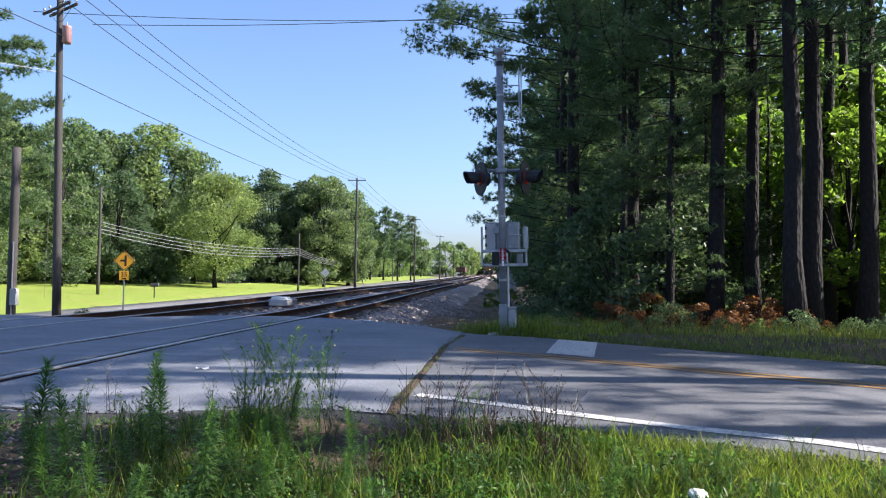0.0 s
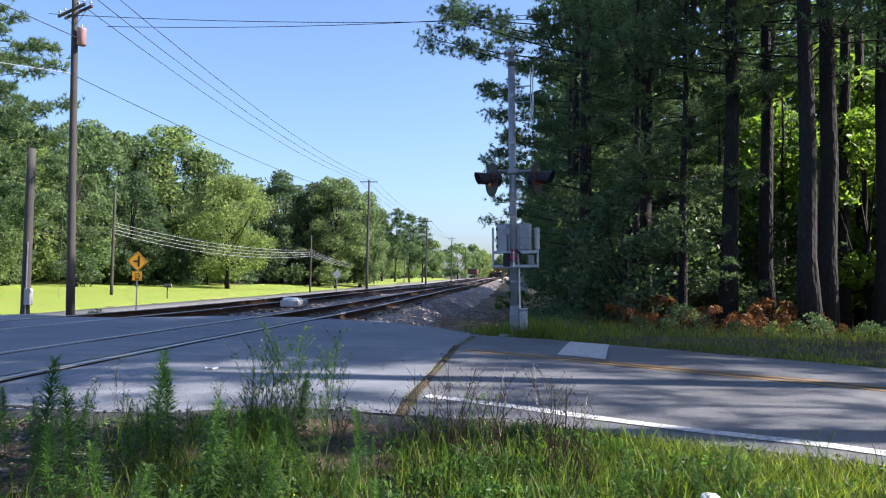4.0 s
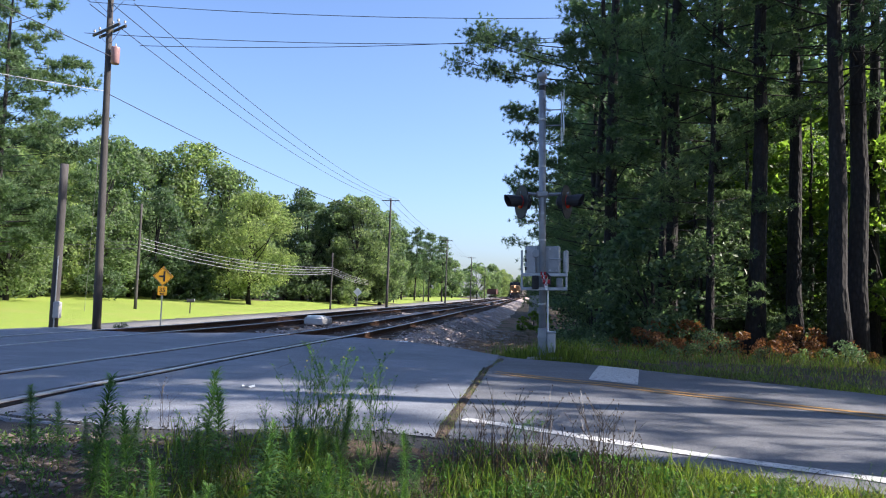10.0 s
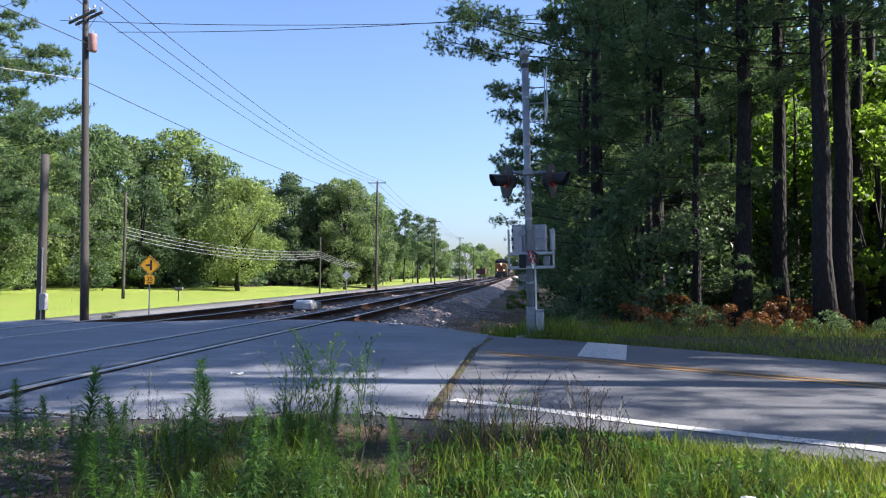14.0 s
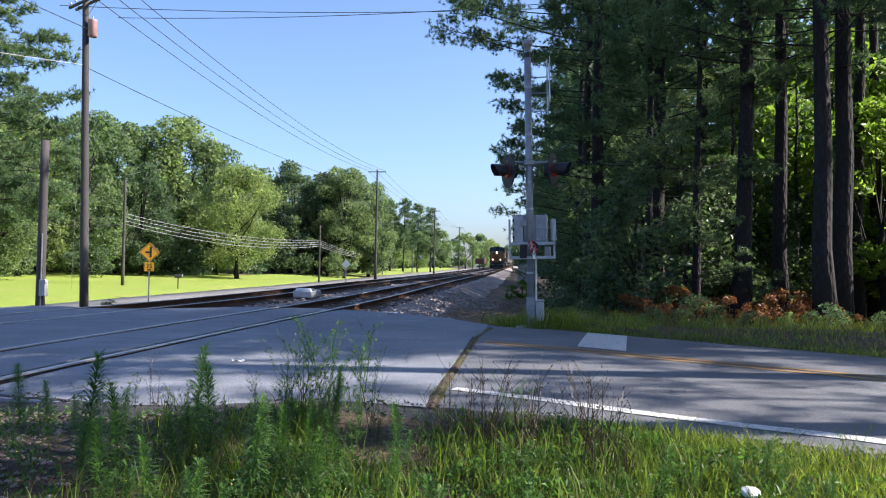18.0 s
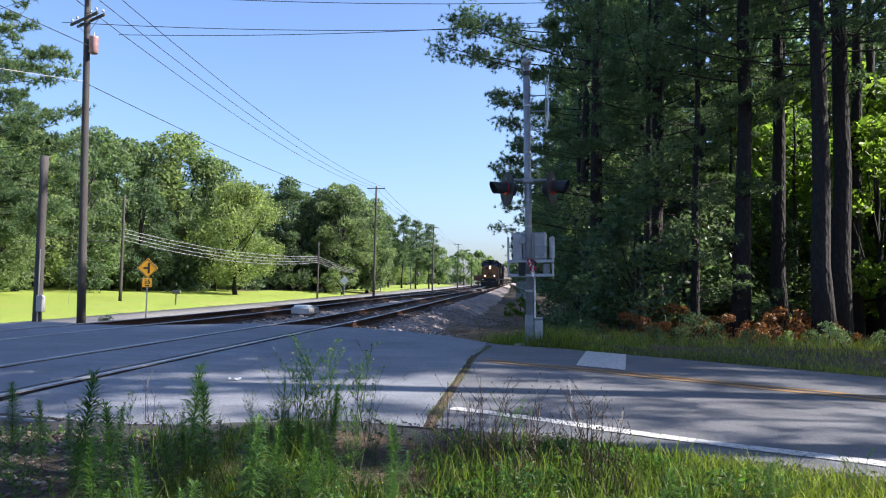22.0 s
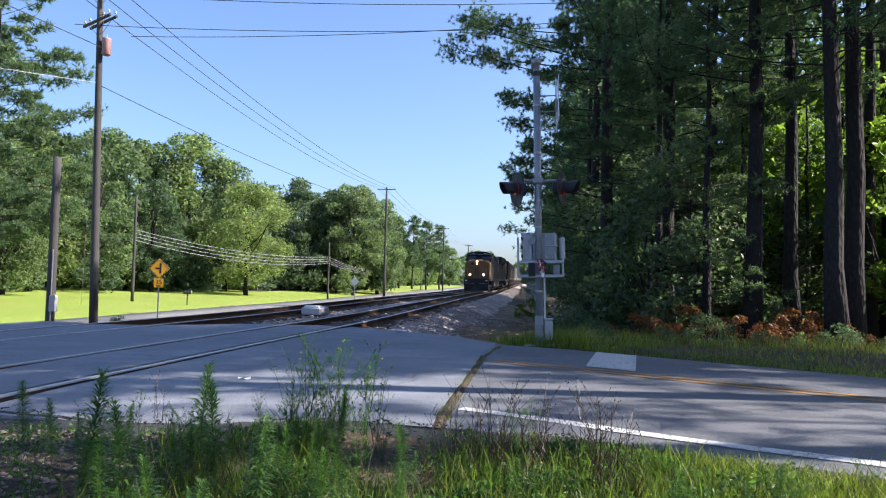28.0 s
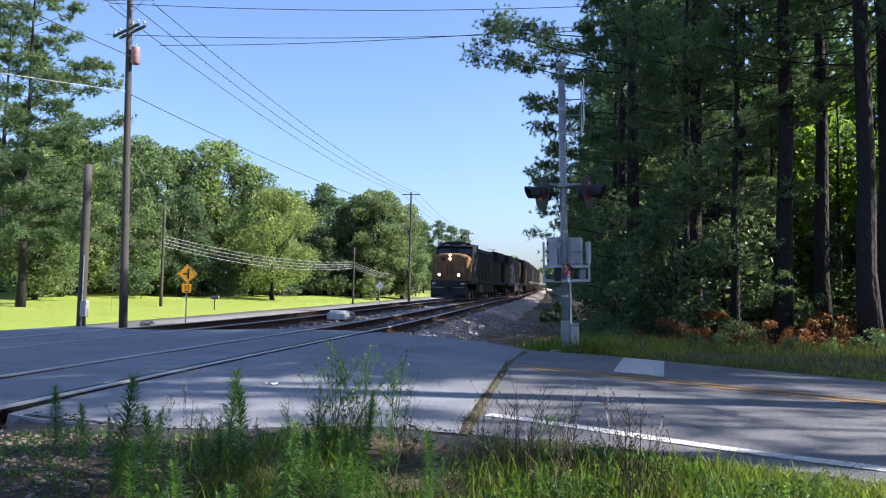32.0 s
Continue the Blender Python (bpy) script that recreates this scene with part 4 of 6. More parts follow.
# ---- poles, wires, signs ----
def pole_thing(x, y, top, r0, label, r1=None):
    z = float(land_z(x, y)) - 0.1
    p = thing("utility_pole", pose(x, y, z), label, "utility pole", "utility poles")
    h = top - z
    part("post", Geo().tube([(0, 0, h * i / 6) for i in range(7)], [r0 + ((r1 or r0 * 0.66) - r0) * i / 6 for i in range(7)], 12), MAT["pole"], p, smooth=True)
    return p, h


def crossarm(p, h, length, turn, pins=(-0.9, 0.9)):
    m = pose(0, 0, h, 0, 0, turn)
    r3 = m.to_3x3()
    off = r3 @ Vector((0, -0.16, 0))
    arm = part("crossarm", Geo().box(Vector((0, 0, h)) + off, (length, 0.09, 0.12), 0.01, r3), MAT["pole"], p, "weathered timber crossarm")
    brace = Geo()
    for s in (-1, 1):
        brace.tube([r3 @ Vector((s * length * 0.3, -0.16, 0)) + Vector((0, 0, h - 0.05)), (0, 0, h - 0.75)], 0.014, 5)
    part("brace", brace, MAT["galv"], arm)
    for s in pins:
        c = r3 @ Vector((s * length / 2, -0.16, 0)) + Vector((0, 0, h + 0.06))
        part("insulator", Geo().tube([c, c + Vector((0, 0, 0.08)), c + Vector((0, 0, 0.1)), c + Vector((0, 0, 0.2)), c + Vector((0, 0, 0.22))], [0.015, 0.015, 0.06, 0.05, 0.02], 8), MAT["plastic_grey"], arm)


pole_a, ha = pole_thing(-20.36, 32.8, 15.2, 0.2, "tall weathered wooden utility pole with crossarms and a transformer")
pole_a.matrix_basis = pose(-20.36, 32.8, float(land_z(-20.36, 32.8)) - 0.1, 0, -1.45, 0)
crossarm(pole_a, ha - 0.3, 2.5, 8)
crossarm(pole_a, ha - 1.85, 2.6, -32, (-0.9, -0.5, 0.5, 0.9))
crossarm(pole_a, ha - 1.85, 2.6, 148, (-0.9, 0.9))
can = part("transformer", Geo().tube([(0.42, -0.1, ha - 3.55), (0.42, -0.1, ha - 3.5), (0.42, -0.1, ha - 2.8), (0.42, -0.1, ha - 2.73), (0.42, -0.1, ha - 2.7)], [0.16, 0.2, 0.2, 0.21, 0.08], 14), MAT["rosy"], pole_a, "faded reddish transformer can", True)
part("bushing", Geo().tube([(0.42, -0.1, ha - 2.72), (0.42, -0.1, ha - 2.5)], [0.035, 0.02], 8), MAT["plastic_grey"], can)
for z in (2.9, 3.4):
    part("hanger", Geo().box((0.2, -0.05, ha - z), (0.12, 0.08, 0.06), 0.01), MAT["galv"], can)
for y, label in ((102.8, "wooden utility pole with one crossarm beside the far road"), (172.8, "distant wooden utility pole with a crossarm"), (243, "distant wooden utility pole with a crossarm"), (313, "distant wooden utility pole with a crossarm"), (-37, "wooden utility pole beside the far road")):
    p, h = pole_thing(-20.5, y, 14.9, 0.19, label)
    crossarm(p, h - 0.35, 2.6, 0, (-0.92, -0.1, 0.92))
pole_b, hb = pole_thing(-18.5, 26.9, 5.75, 0.17, "short dark wooden pole with a grey meter box", 0.15)
box = part("meter_box", Geo().box((0.2, -0.12, 1.5), (0.26, 0.2, 0.62), 0.02), MAT["plastic_grey"], pole_b, "grey metal equipment box")
part("meter", Geo().tube([(0.3, -0.2, 1.75), (0.3, -0.3, 1.75)], 0.1, 12), MAT["plastic_grey"], box)
part("conduit", Geo().tube([(0.12, -0.16, 0.2), (0.12, -0.16, 3.6)], 0.025, 6), MAT["galv"], pole_b)
pole_c, hc = pole_thing(-33.9, 60, 8.2, 0.14, "slim brown wooden cable pole on the lawn")
pole_e, he = pole_thing(-25.6, 91.9, 6.25, 0.13, "slim grey wooden cable pole by the dark wood")
for x, y, top in ((-28.5, 150, 6.5), (-27.5, 185, 6.5)):
    pole_thing(x, y, top, 0.12, "slim distant wooden cable pole")
pole_w, hw = pole_thing(9.5, 36, 14.6, 0.19, "wooden utility pole hidden among the pines")


def wire(a, b, sag, material, r=0.012, label="thin dark overhead wire", n=16):
    a, b = Vector(a), Vector(b)
    pts = [a.lerp(b, i / n) - Vector((0, 0, sag * 4 * (i / n) * (1 - i / n))) for i in range(n + 1)]
    return solid("overhead_wire", Geo().tube(pts, r, 5), material, label, "wire", "overhead wires")


spans = [-37, 32.8, 102.8, 172.8, 243, 313]
for y0, y1 in zip(spans, spans[1:]):
    for dx in (-1.15, 0.0, 1.15):
        wire((-20.6 + dx, y0 - 0.16, 14.62), (-20.6 + dx, y1 - 0.16, 14.75), 1.2, MAT["wire"], 0.02)
    wire((-20.5, y0, 10.2), (-20.4, y1, 12.0), 0.7, MAT["wire"], 0.02)
for z, dx, dz in ((14.5, -0.7, 0.55), (12.95, 1.0, 0.1), (12.95, -0.8, -0.5)):
    wire((-20.7 + dx, 32.8 + dx, z), (9.4, 36, 14.6 + dz), 0.5, MAT["wire"], 0.017)
wire((-20.7, 32.7, 10.35), (-35, 6, 9.2), 0.5, MAT["wire_pale"], 0.015, "pale insulated service cable")
wire((-20.8, 32.9, 12.4), (-26.0, 40.5, -0.5), 0.0, MAT["wire_pale"], 0.008, "thin steel guy wire")
for k in range(4):
    z = 4.35 + 0.3 * k
    wire((-33.8, 60, z), (-25.6, 91.9, 3.6 + 0.26 * k), 0.9 - 0.06 * k, MAT["wire_pale"], 0.02, "pale sagging communication cable")
    if k < 3:
        wire((-33.9, 60, z), (-46, 26, 4.2 + 0.25 * k), 0.8, MAT["wire"], 0.016, "dark sagging communication cable")
    wire((-25.6, 91.9, 3.6 + 0.26 * k), (-28.5, 150, 3.8 + 0.2 * k), 1.0, MAT["wire_pale"], 0.02, "pale sagging communication cable")


def diamond(g, c, half, y0, y1):
    g.extrude([(c[0] - half, c[1]), (c[0], c[1] - half), (c[0] + half, c[1]), (c[0], c[1] + half)], 1, y0, y1)
    return g


# the far post of the side-road warning sign
sx, sy = -19.95, 38.0
sz = float(land_z(sx, sy))
sign = thing("warning_sign", pose(sx, sy, sz + 0.62, 0, 0, 18), "yellow diamond side-road warning sign with a speed plate", "road sign")
part("post", Geo().box((0, 0.03, 1.05), (0.07, 0.045, 3.6), 0.01), MAT["galv"], sign)
plate = part("plate", diamond(Geo(), (0, 2.45), 0.54, -0.004, 0.004), MAT["sign_yellow"], sign, "yellow diamond plate")
border = Geo()
for a, b in (((-0.49, 2.45), (0, 1.96)), ((0, 1.96), (0.49, 2.45)), ((0.49, 2.45), (0, 2.94)), ((0, 2.94), (-0.49, 2.45))):
    border.tube([(a[0], -0.006, a[1]), (b[0], -0.006, b[1])], 0.012, 4)
part("border", border, MAT["black"], plate)
part("symbol", Geo().box((0.06, -0.008, 2.45), (0.1, 0.006, 0.56)).box((-0.1, -0.008, 2.45), (0.22, 0.006, 0.09)), MAT["black"], plate, "black side-road symbol")
tab = part("speed_plate", Geo().box((0, 0, 1.66), (0.48, 0.008, 0.48), 0.002), MAT["sign_yellow"], sign, "yellow advisory speed plate")
txt = bpy.data.curves.new("digits", "FONT")
txt.body, txt.size, txt.align_x, txt.align_y, txt.extrude = "35", 0.34, "CENTER", "CENTER", 0.002
fob = new("digits", txt)
dg = bpy.context.evaluated_depsgraph_get()
tm = bpy.data.meshes.new_from_object(fob.evaluated_get(dg))
bpy.data.objects.remove(fob)
tm.materials.append(MAT["black"])
ob = part("digits", tm, None, tab, "black number 35")
ob.matrix_basis = pose(0, -0.008, 1.7, 90, 0, 0)
part("legend_bar", Geo().box((0, -0.007, 1.5), (0.2, 0.005, 0.06)), MAT["black"], tab)
sx, sy = -19.5, 81.0
sign2 = thing("road_sign", pose(sx, sy, float(land_z(sx, sy)) + 0.58, 0, 0, 10), "bare grey back of a diamond road sign", "road sign")
part("post", Geo().box((0, 0.03, 0.75), (0.07, 0.045, 2.9), 0.01), MAT["galv"], sign2)
part("plate", diamond(Geo(), (0, 1.85), 0.5, -0.004, 0.004), MAT["sign_back"], sign2)

# ---- crossing signal ----
MX, MY = 0.2, 14.05
signal = thing("crossing_signal", pose(MX, MY, 0.06, 0, -1.6, 0), "grey crossing signal mast with two hooded lamps and lowered gate", "crossing signal")
part("mast", Geo().tube([(0, 0, 0), (0, 0, 5.1)], 0.066, 16), MAT["alu"], signal, smooth=True)
base = part("base_sleeve", Geo().box((0, 0, 0.16), (0.17, 0.2, 0.62), 0.02).box((0, 0, 0.3), (0.185, 0.215, 0.03), 0.006).box((0, 0, 0.1), (0.185, 0.215, 0.03), 0.006), MAT["alu"], signal, "square cast mast foot")
part("junction_box", Geo().box((0.165, -0.02, 0.2), (0.15, 0.22, 0.36), 0.02).box((0.165, -0.02, 0.4), (0.165, 0.24, 0.03), 0.008), MAT["plastic_grey"], base)
part("foundation", Geo().box((0.05, 0, -0.2), (0.7, 0.6, 0.3), 0.03), MAT["concrete"], signal)
part("cap", Geo().tube([(0, 0, 5.08), (0, 0, 5.1), (0, 0, 5.2), (0, 0, 5.21), (0, 0, 5.3), (0, 0, 5.32)], [0.05, 0.06, 0.06, 0.095, 0.095, 0.07], 16), MAT["alu"], signal, "bell housing on the mast top", True)
part("cap_gap", Geo().tube([(0, 0, 4.98), (0, 0, 5.07)], 0.069, 16), MAT["black"], signal, "dark slot under the bell")
arm = part("lamp_arm", Geo().tube([(-0.42, 0.02, 3.02), (0, 0.02, 2.98), (0.5, 0.02, 3.0)], 0.03, 10), MAT["alu"], signal)
part("clamp", Geo().box((0, 0, 2.98), (0.22, 0.2, 0.1), 0.02), MAT["alu"], arm)
for cx, turn in ((-0.4, -66), (0.46, 70)):
    m = pose(cx, 0.0, 2.84, 0, 0, turn).to_3x3()
    c = Vector((cx, 0.0, 2.84))
    disc = Geo()
    ring = [(m @ Vector((math.cos(a) * 0.32, 0.02 * k, math.sin(a) * 0.32)) + c) for k in (0, 1) for a in [2 * math.pi * i / 24 for i in range(24)]]
    disc.add(ring, [(i, (i + 1) % 24, 24 + (i + 1) % 24, 24 + i) for i in range(24)] + [tuple(range(24)), tuple(range(24, 48))[::-1]])
    lampu = part("lamp_unit", disc, MAT["black"], signal, "black round background of a flashing lamp")
    hood = Geo()
    nn = 14
    for k, (yy, rr) in enumerate(((0.0, 0.125), (-0.27, 0.13))):
        for i in range(nn):
            a = math.radians(-40 + 260 * i / (nn - 1))
            hood.v.append(m @ Vector((math.cos(a) * rr, yy - (0.06 * math.sin(a) if k else 0), math.sin(a) * rr)) + c)
    for i in range(nn - 1):
        hood.f.append((i, i + 1, nn + i + 1, nn + i))
    part("hood", hood, MAT["black"], lampu)
    part("lens", Geo().tube([m @ Vector((0, -0.005, 0)) + c, m @ Vector((0, -0.03, 0)) + c, m @ Vector((0, -0.05, 0)) + c], [0.13, 0.12, 0.05], 18), MAT["red_lens"], lampu, "red glass lens")
    part("housing", Geo().tube([m @ Vector((0, 0.02, 0)) + c, m @ Vector((0, 0.16, 0)) + c, m @ Vector((0, 0.2, 0)) + c], [0.15, 0.13, 0.06], 14), MAT["black"], lampu)
part("conduit", Geo().tube([(0.1, 0.02, 0.4), (0.1, 0.02, 1.15), (0.07, 0.05, 1.5)], 0.018, 8), MAT["white"], signal, "pale conduit up the mast")
for z in (0.9, 2.1, 2.6, 3.5, 4.4):
    part("band", Geo().tube([(0, 0, z), (0, 0, z + 0.035)], 0.072, 16), MAT["galv"], signal)
gate = part("gate_mechanism", Geo().box((0.01, 0.16, 1.73), (0.66, 0.3, 0.56), 0.03), MAT["alu"], signal, "grey gate motor housing")
part("motor_lid", Geo().box((-0.2, 0.0, 1.73), (0.2, 0.03, 0.5), 0.012), MAT["plastic_grey"], gate)
for z in (1.58, 1.74, 1.9):
    part("hinge", Geo().tube([(-0.31, -0.01, z - 0.03), (-0.31, -0.01, z + 0.03)], 0.016, 8), MAT["steel_dark"], gate)
part("side_box", Geo().box((0.44, 0.14, 1.72), (0.1, 0.2, 0.4), 0.015), MAT["plastic_grey"], gate)
part("motor_cover", Geo().tube([(-0.12, 0.0, 1.86), (-0.12, -0.06, 1.86)], 0.07, 12), MAT["alu"], gate)
part("door_panel", Geo().box((0.2, 0.0, 1.75), (0.2, 0.02, 0.48), 0.01), MAT["alu"], gate)
for x in (-0.12, 0.0, 0.3):
    part("housing_rib", Geo().box((x, 0.0, 1.75), (0.03, 0.03, 0.52), 0.006), MAT["galv"], gate)
for x, z in ((-0.14, 1.55), (0.14, 1.95), (0.26, 1.95), (0.14, 1.55), (0.26, 1.55)):
    part("bolt", Geo().tube([(x, -0.005, z), (x, -0.03, z)], 0.018, 8), MAT["galv"], gate)
frame_geo = Geo()
for z in (1.2, 1.46):
    frame_geo.box((0.03, -0.14, z), (0.86, 0.05, 0.06), 0.008)
for x in (-0.38, 0.44):
    frame_geo.box((x, -0.12, 1.55), (0.04, 0.045, 0.74), 0.006)
for x in (-0.18, -0.1):
    frame_geo.box((x, -0.14, 1.3), (0.02, 0.03, 0.28), 0.004)
part("gate_frame", frame_geo, MAT["galv"], signal, "galvanised counterweight frame")
weight = Geo().box((0.32, 0.02, 1.3), (0.12, 0.2, 0.22), 0.015)
part("counterweight", weight, MAT["alu"], signal)
lock = part("hanging_box", Geo().box((-0.13, -0.2, 1.32), (0.13, 0.06, 0.25), 0.01), MAT["black"], signal, "black steel loop under the frame")
part("window", Geo().box((-0.13, -0.235, 1.32), (0.075, 0.012, 0.18), 0.003), MAT["steel_dark"], lock)
part("crank", Geo().tube([(0.04, -0.2, 1.5), (0.13, -0.24, 1.42), (0.13, -0.24, 1.26)], 0.028, 8), MAT["black"], signal, "black gate crank")
part("ladder_rung", Geo().tube([(0.14, -0.16, 1.75), (0.36, -0.16, 1.75)], 0.014, 6), MAT["galv"], signal)
ga = part("gate_arm", Geo().box((0, -0.35, 1.42), (0.06, 0.5, 0.1), 0.01), MAT["galv"], signal, "red and white striped gate arm, lowered")
for i in range(9):
    y = -0.6 - i * 0.41
    z = 1.42 - 0.03 * (i + 1)
    part("gate_band", Geo().box((0, y - 0.2, z), (0.025, 0.408, 0.075 - 0.004 * i), 0.004, Matrix.Rotation(math.radians(4), 3, "X")), MAT["red"] if i % 2 else MAT["white"], ga)
for y, z in ((-4.1, 1.17), (-2.4, 1.29), (-0.9, 1.4)):
    for s in (-1, 1):
        part("gate_lamp", Geo().tube([(0.015 * s, y, z + 0.06), (0.045 * s, y, z + 0.06)], 0.03, 12), MAT["red"], ga, "small red gate lamp")
brk = Geo()
for z in (3.95, 4.3, 4.6):
    brk.tube([(0.06, 0, z), (0.36, 0.02, z + 0.01)], 0.012, 6)
brk.tube([(0.36, 0.02, 3.9), (0.36, 0.02, 4.95)], 0.014, 6)
crossbuck = part("crossbuck_bracket", brk, MAT["galv"], signal)
for a in (1, -1):
    part("crossbuck_blade", Geo().box((0.4, 0.02, 4.5), (0.012, 0.16, 1.0), 0.003, Matrix.Rotation(math.radians(38 * a), 3, "X")), MAT["sign_back"], crossbuck)


# ---- train ----
def truck(parent, y, wheel_base, axles, r):
    fr = Geo()
    for s in (-1, 1):
        fr.box((s * 0.98, y, r + 0.08), (0.16, wheel_base * (axles - 1) + 1.0, 0.32), 0.05)
        for k in range(axles):
            fr.box((s * 1.06, y + (k - (axles - 1) / 2) * wheel_base, r), (0.16, 0.3, 0.3), 0.05)
    fr.box((0, y, r + 0.1), (1.9, 0.5, 0.25), 0.03)
    tk = part("truck_frame", fr, MAT["steel_dark"], parent, "grimy cast truck frame")
    for k in range(axles):
        yy = y + (k - (axles - 1) / 2) * wheel_base
        for s in (-1, 1):
            part("wheel", Geo().tube([(s * 0.68, yy, r), (s * 0.7, yy, r), (s * 0.71, yy, r), (s * 0.8, yy, r)], [r * 1.05, r * 1.05, r, r * 0.985], 20), MAT["steel_dark"], tk)


def locomotive(label):
    """A six-axle freight locomotive; its front coupler points to -y and the origin is on the rails under the front."""
    t = thing("locomotive", pose(0, 0, 0), label, "locomotive", "train")
    L = 22.0
    frame_part = part("underframe", Geo().box((0, L / 2, 1.42), (3.0, L - 0.9, 0.3), 0.04), MAT["blue"], t, "dark blue walkway frame")
    pilot = part("pilot", Geo().extrude([(0.35, 0.15), (0.05, 0.4), (0.05, 1.55), (0.6, 1.6), (0.6, 0.3)], 0, -1.45, 1.45), MAT["black"], t, "black front pilot with plough")
    part("plough", Geo().add([Vector(p) for p in ((-1.4, 0.3, 0.12), (0, -0.35, 0.12), (1.4, 0.3, 0.12), (1.4, 0.3, 0.75), (0, 0.0, 0.75), (-1.4, 0.3, 0.75))], [(0, 1, 4, 5), (1, 2, 3, 4), (0, 5, 3, 2), (0, 2, 1), (5, 4, 3)]), MAT["black"], pilot)
    part("coupler", Geo().box((0, -0.25, 0.9), (0.3, 0.6, 0.32), 0.06), MAT["steel_dark"], pilot)
    for s in (-1, 1):
        part("ladder_step", Geo().box((s * 1.4, 0.75, 0.6), (0.22, 0.5, 0.05), 0.01).box((s * 1.4, 0.75, 0.95), (0.22, 0.5, 0.05), 0.01).box((s * 1.4, 0.75, 1.3), (0.22, 0.5, 0.05), 0.01), MAT["steel_dark"], pilot)
    shoulder = [(-1.5, 1.57), (1.5, 1.57), (1.5, 3.25), (1.38, 3.52), (1.05, 3.72), (0.5, 3.8), (-0.5, 3.8), (-1.05, 3.72), (-1.38, 3.52), (-1.5, 3.25)]
    ng = Geo()
    for y, sx, dz in ((0.62, 0.93, -0.16), (0.7, 0.98, -0.05), (0.95, 1.0, 0.0), (2.5, 1.0, 0.0)):
        for x, z in shoulder:
            ng.v.append(Vector((x * sx, y, 1.57 + (z - 1.57) * (1 + dz / 2.2))))
    for i in range(3):
        for k in range(10):
            ng.f.append((i * 10 + k, i * 10 + (k + 1) % 10, (i + 1) * 10 + (k + 1) % 10, (i + 1) * 10 + k))
    ng.f += [tuple(range(10))[::-1], tuple(range(30, 40))]
    nose = part("nose", ng, MAT["yellow"], t, "yellow rounded nose, darkened as in shade")
    part("nose_door", Geo().box((-0.55, 0.61, 2.5), (0.62, 0.04, 1.35), 0.015), MAT["yellow"], nose)
    for x in (-0.2, 0.0, 0.2):
        part("nose_rib", Geo().box((x, 0.6, 2.4), (0.05, 0.04, 1.0), 0.01), MAT["black"], nose)
    part("nose_emblem", Geo().box((-0.55, 0.6, 3.3), (0.36, 0.05, 0.3), 0.02), MAT["blue"], nose, "dark blue emblem plate")
    cab = part("cab", Geo().extrude([(2.4, 1.57), (2.3, 3.7), (2.5, 4.35), (2.9, 4.6), (5.0, 4.65), (5.0, 1.57)], 0, -1.52, 1.52), MAT["blue"], t, "dark blue cab")
    part("cab_roof", Geo().extrude([(-1.52, 4.4), (-1.2, 4.7), (-0.5, 4.84), (0.5, 4.84), (1.2, 4.7), (1.52, 4.4)], 1, 2.6, 5.05), MAT["blue"], cab)
    for x in (-0.85, 0.85):
        part("windscreen", Geo().box((x, 2.37, 4.06), (1.1, 0.04, 0.5), 0.02, Matrix.Rotation(math.radians(-17), 3, "X")), MAT["glass"], cab, "dark windscreen pane")
        board = part("number_board", Geo().box((x * 0.85, 2.58, 4.58), (0.56, 0.06, 0.17), 0.01), MAT["black"], cab, "black number board")
        part("number_bar", Geo().box((x * 0.85, 2.545, 4.58), (0.36, 0.01, 0.085), 0.002), MAT["plastic_grey"], board)
        s = 1 if x > 0 else -1
        part("side_window", Geo().box((s * 1.52, 3.6, 3.7), (0.03, 1.1, 0.7), 0.01), MAT["glass"], cab)
    part("brow", Geo().extrude([(2.3, 4.36), (2.16, 4.42), (2.3, 4.5), (2.7, 4.5), (2.7, 4.36)], 0, -1.46, 1.46), MAT["blue"], cab, "dark visor over the windscreen")
    part("centre_post", Geo().box((0, 2.34, 4.06), (0.5, 0.08, 0.56), 0.02, Matrix.Rotation(math.radians(-17), 3, "X")), MAT["blue"], cab)
    for s in (-1, 1):
        part("nose_grab_iron", Geo().tube([(s * 1.1, 0.58, 1.75), (s * 1.1, 0.5, 1.8), (s * 1.1, 0.5, 2.7), (s * 1.1, 0.58, 2.75)], 0.02, 6), MAT["galv"], nose)
        part("cab_mirror", Geo().box((s * 1.62, 2.75, 3.85), (0.08, 0.16, 0.34), 0.02), MAT["black"], cab)
        part("cab_door", Geo().box((s * 1.525, 4.55, 2.85), (0.03, 0.6, 1.9), 0.015), MAT["blue"], cab)
        part("cut_lever", Geo().tube([(s * 0.3, 0.0, 0.95), (s * 1.35, -0.02, 1.0)], 0.018, 5), MAT["galv"], pilot)
        part("air_hose", Geo().tube([(s * 0.45, 0.02, 0.95), (s * 0.48, -0.12, 0.75), (s * 0.5, -0.08, 0.5)], 0.03, 6), MAT["black"], pilot)
        part("step_light", Geo().box((s * 1.2, 0.03, 1.3), (0.3, 0.03, 0.1), 0.008), MAT["white"], pilot, "white edge mark of the front step")
    part("snow_shield", Geo().box((0, 0.03, 1.2), (1.5, 0.04, 0.5), 0.015), MAT["steel_dark"], pilot)
    part("headlight_box", Geo().box((0.0, 0.66, 3.46), (0.3, 0.16, 0.56), 0.04), MAT["black"], nose)
    for z in (3.6, 3.32):
        part("headlight", Geo().tube([(0, 0.58, z), (0, 0.55, z), (0, 0.52, z)], [0.115, 0.115, 0.08], 16), MAT["headlight"], nose, "lit round headlight")
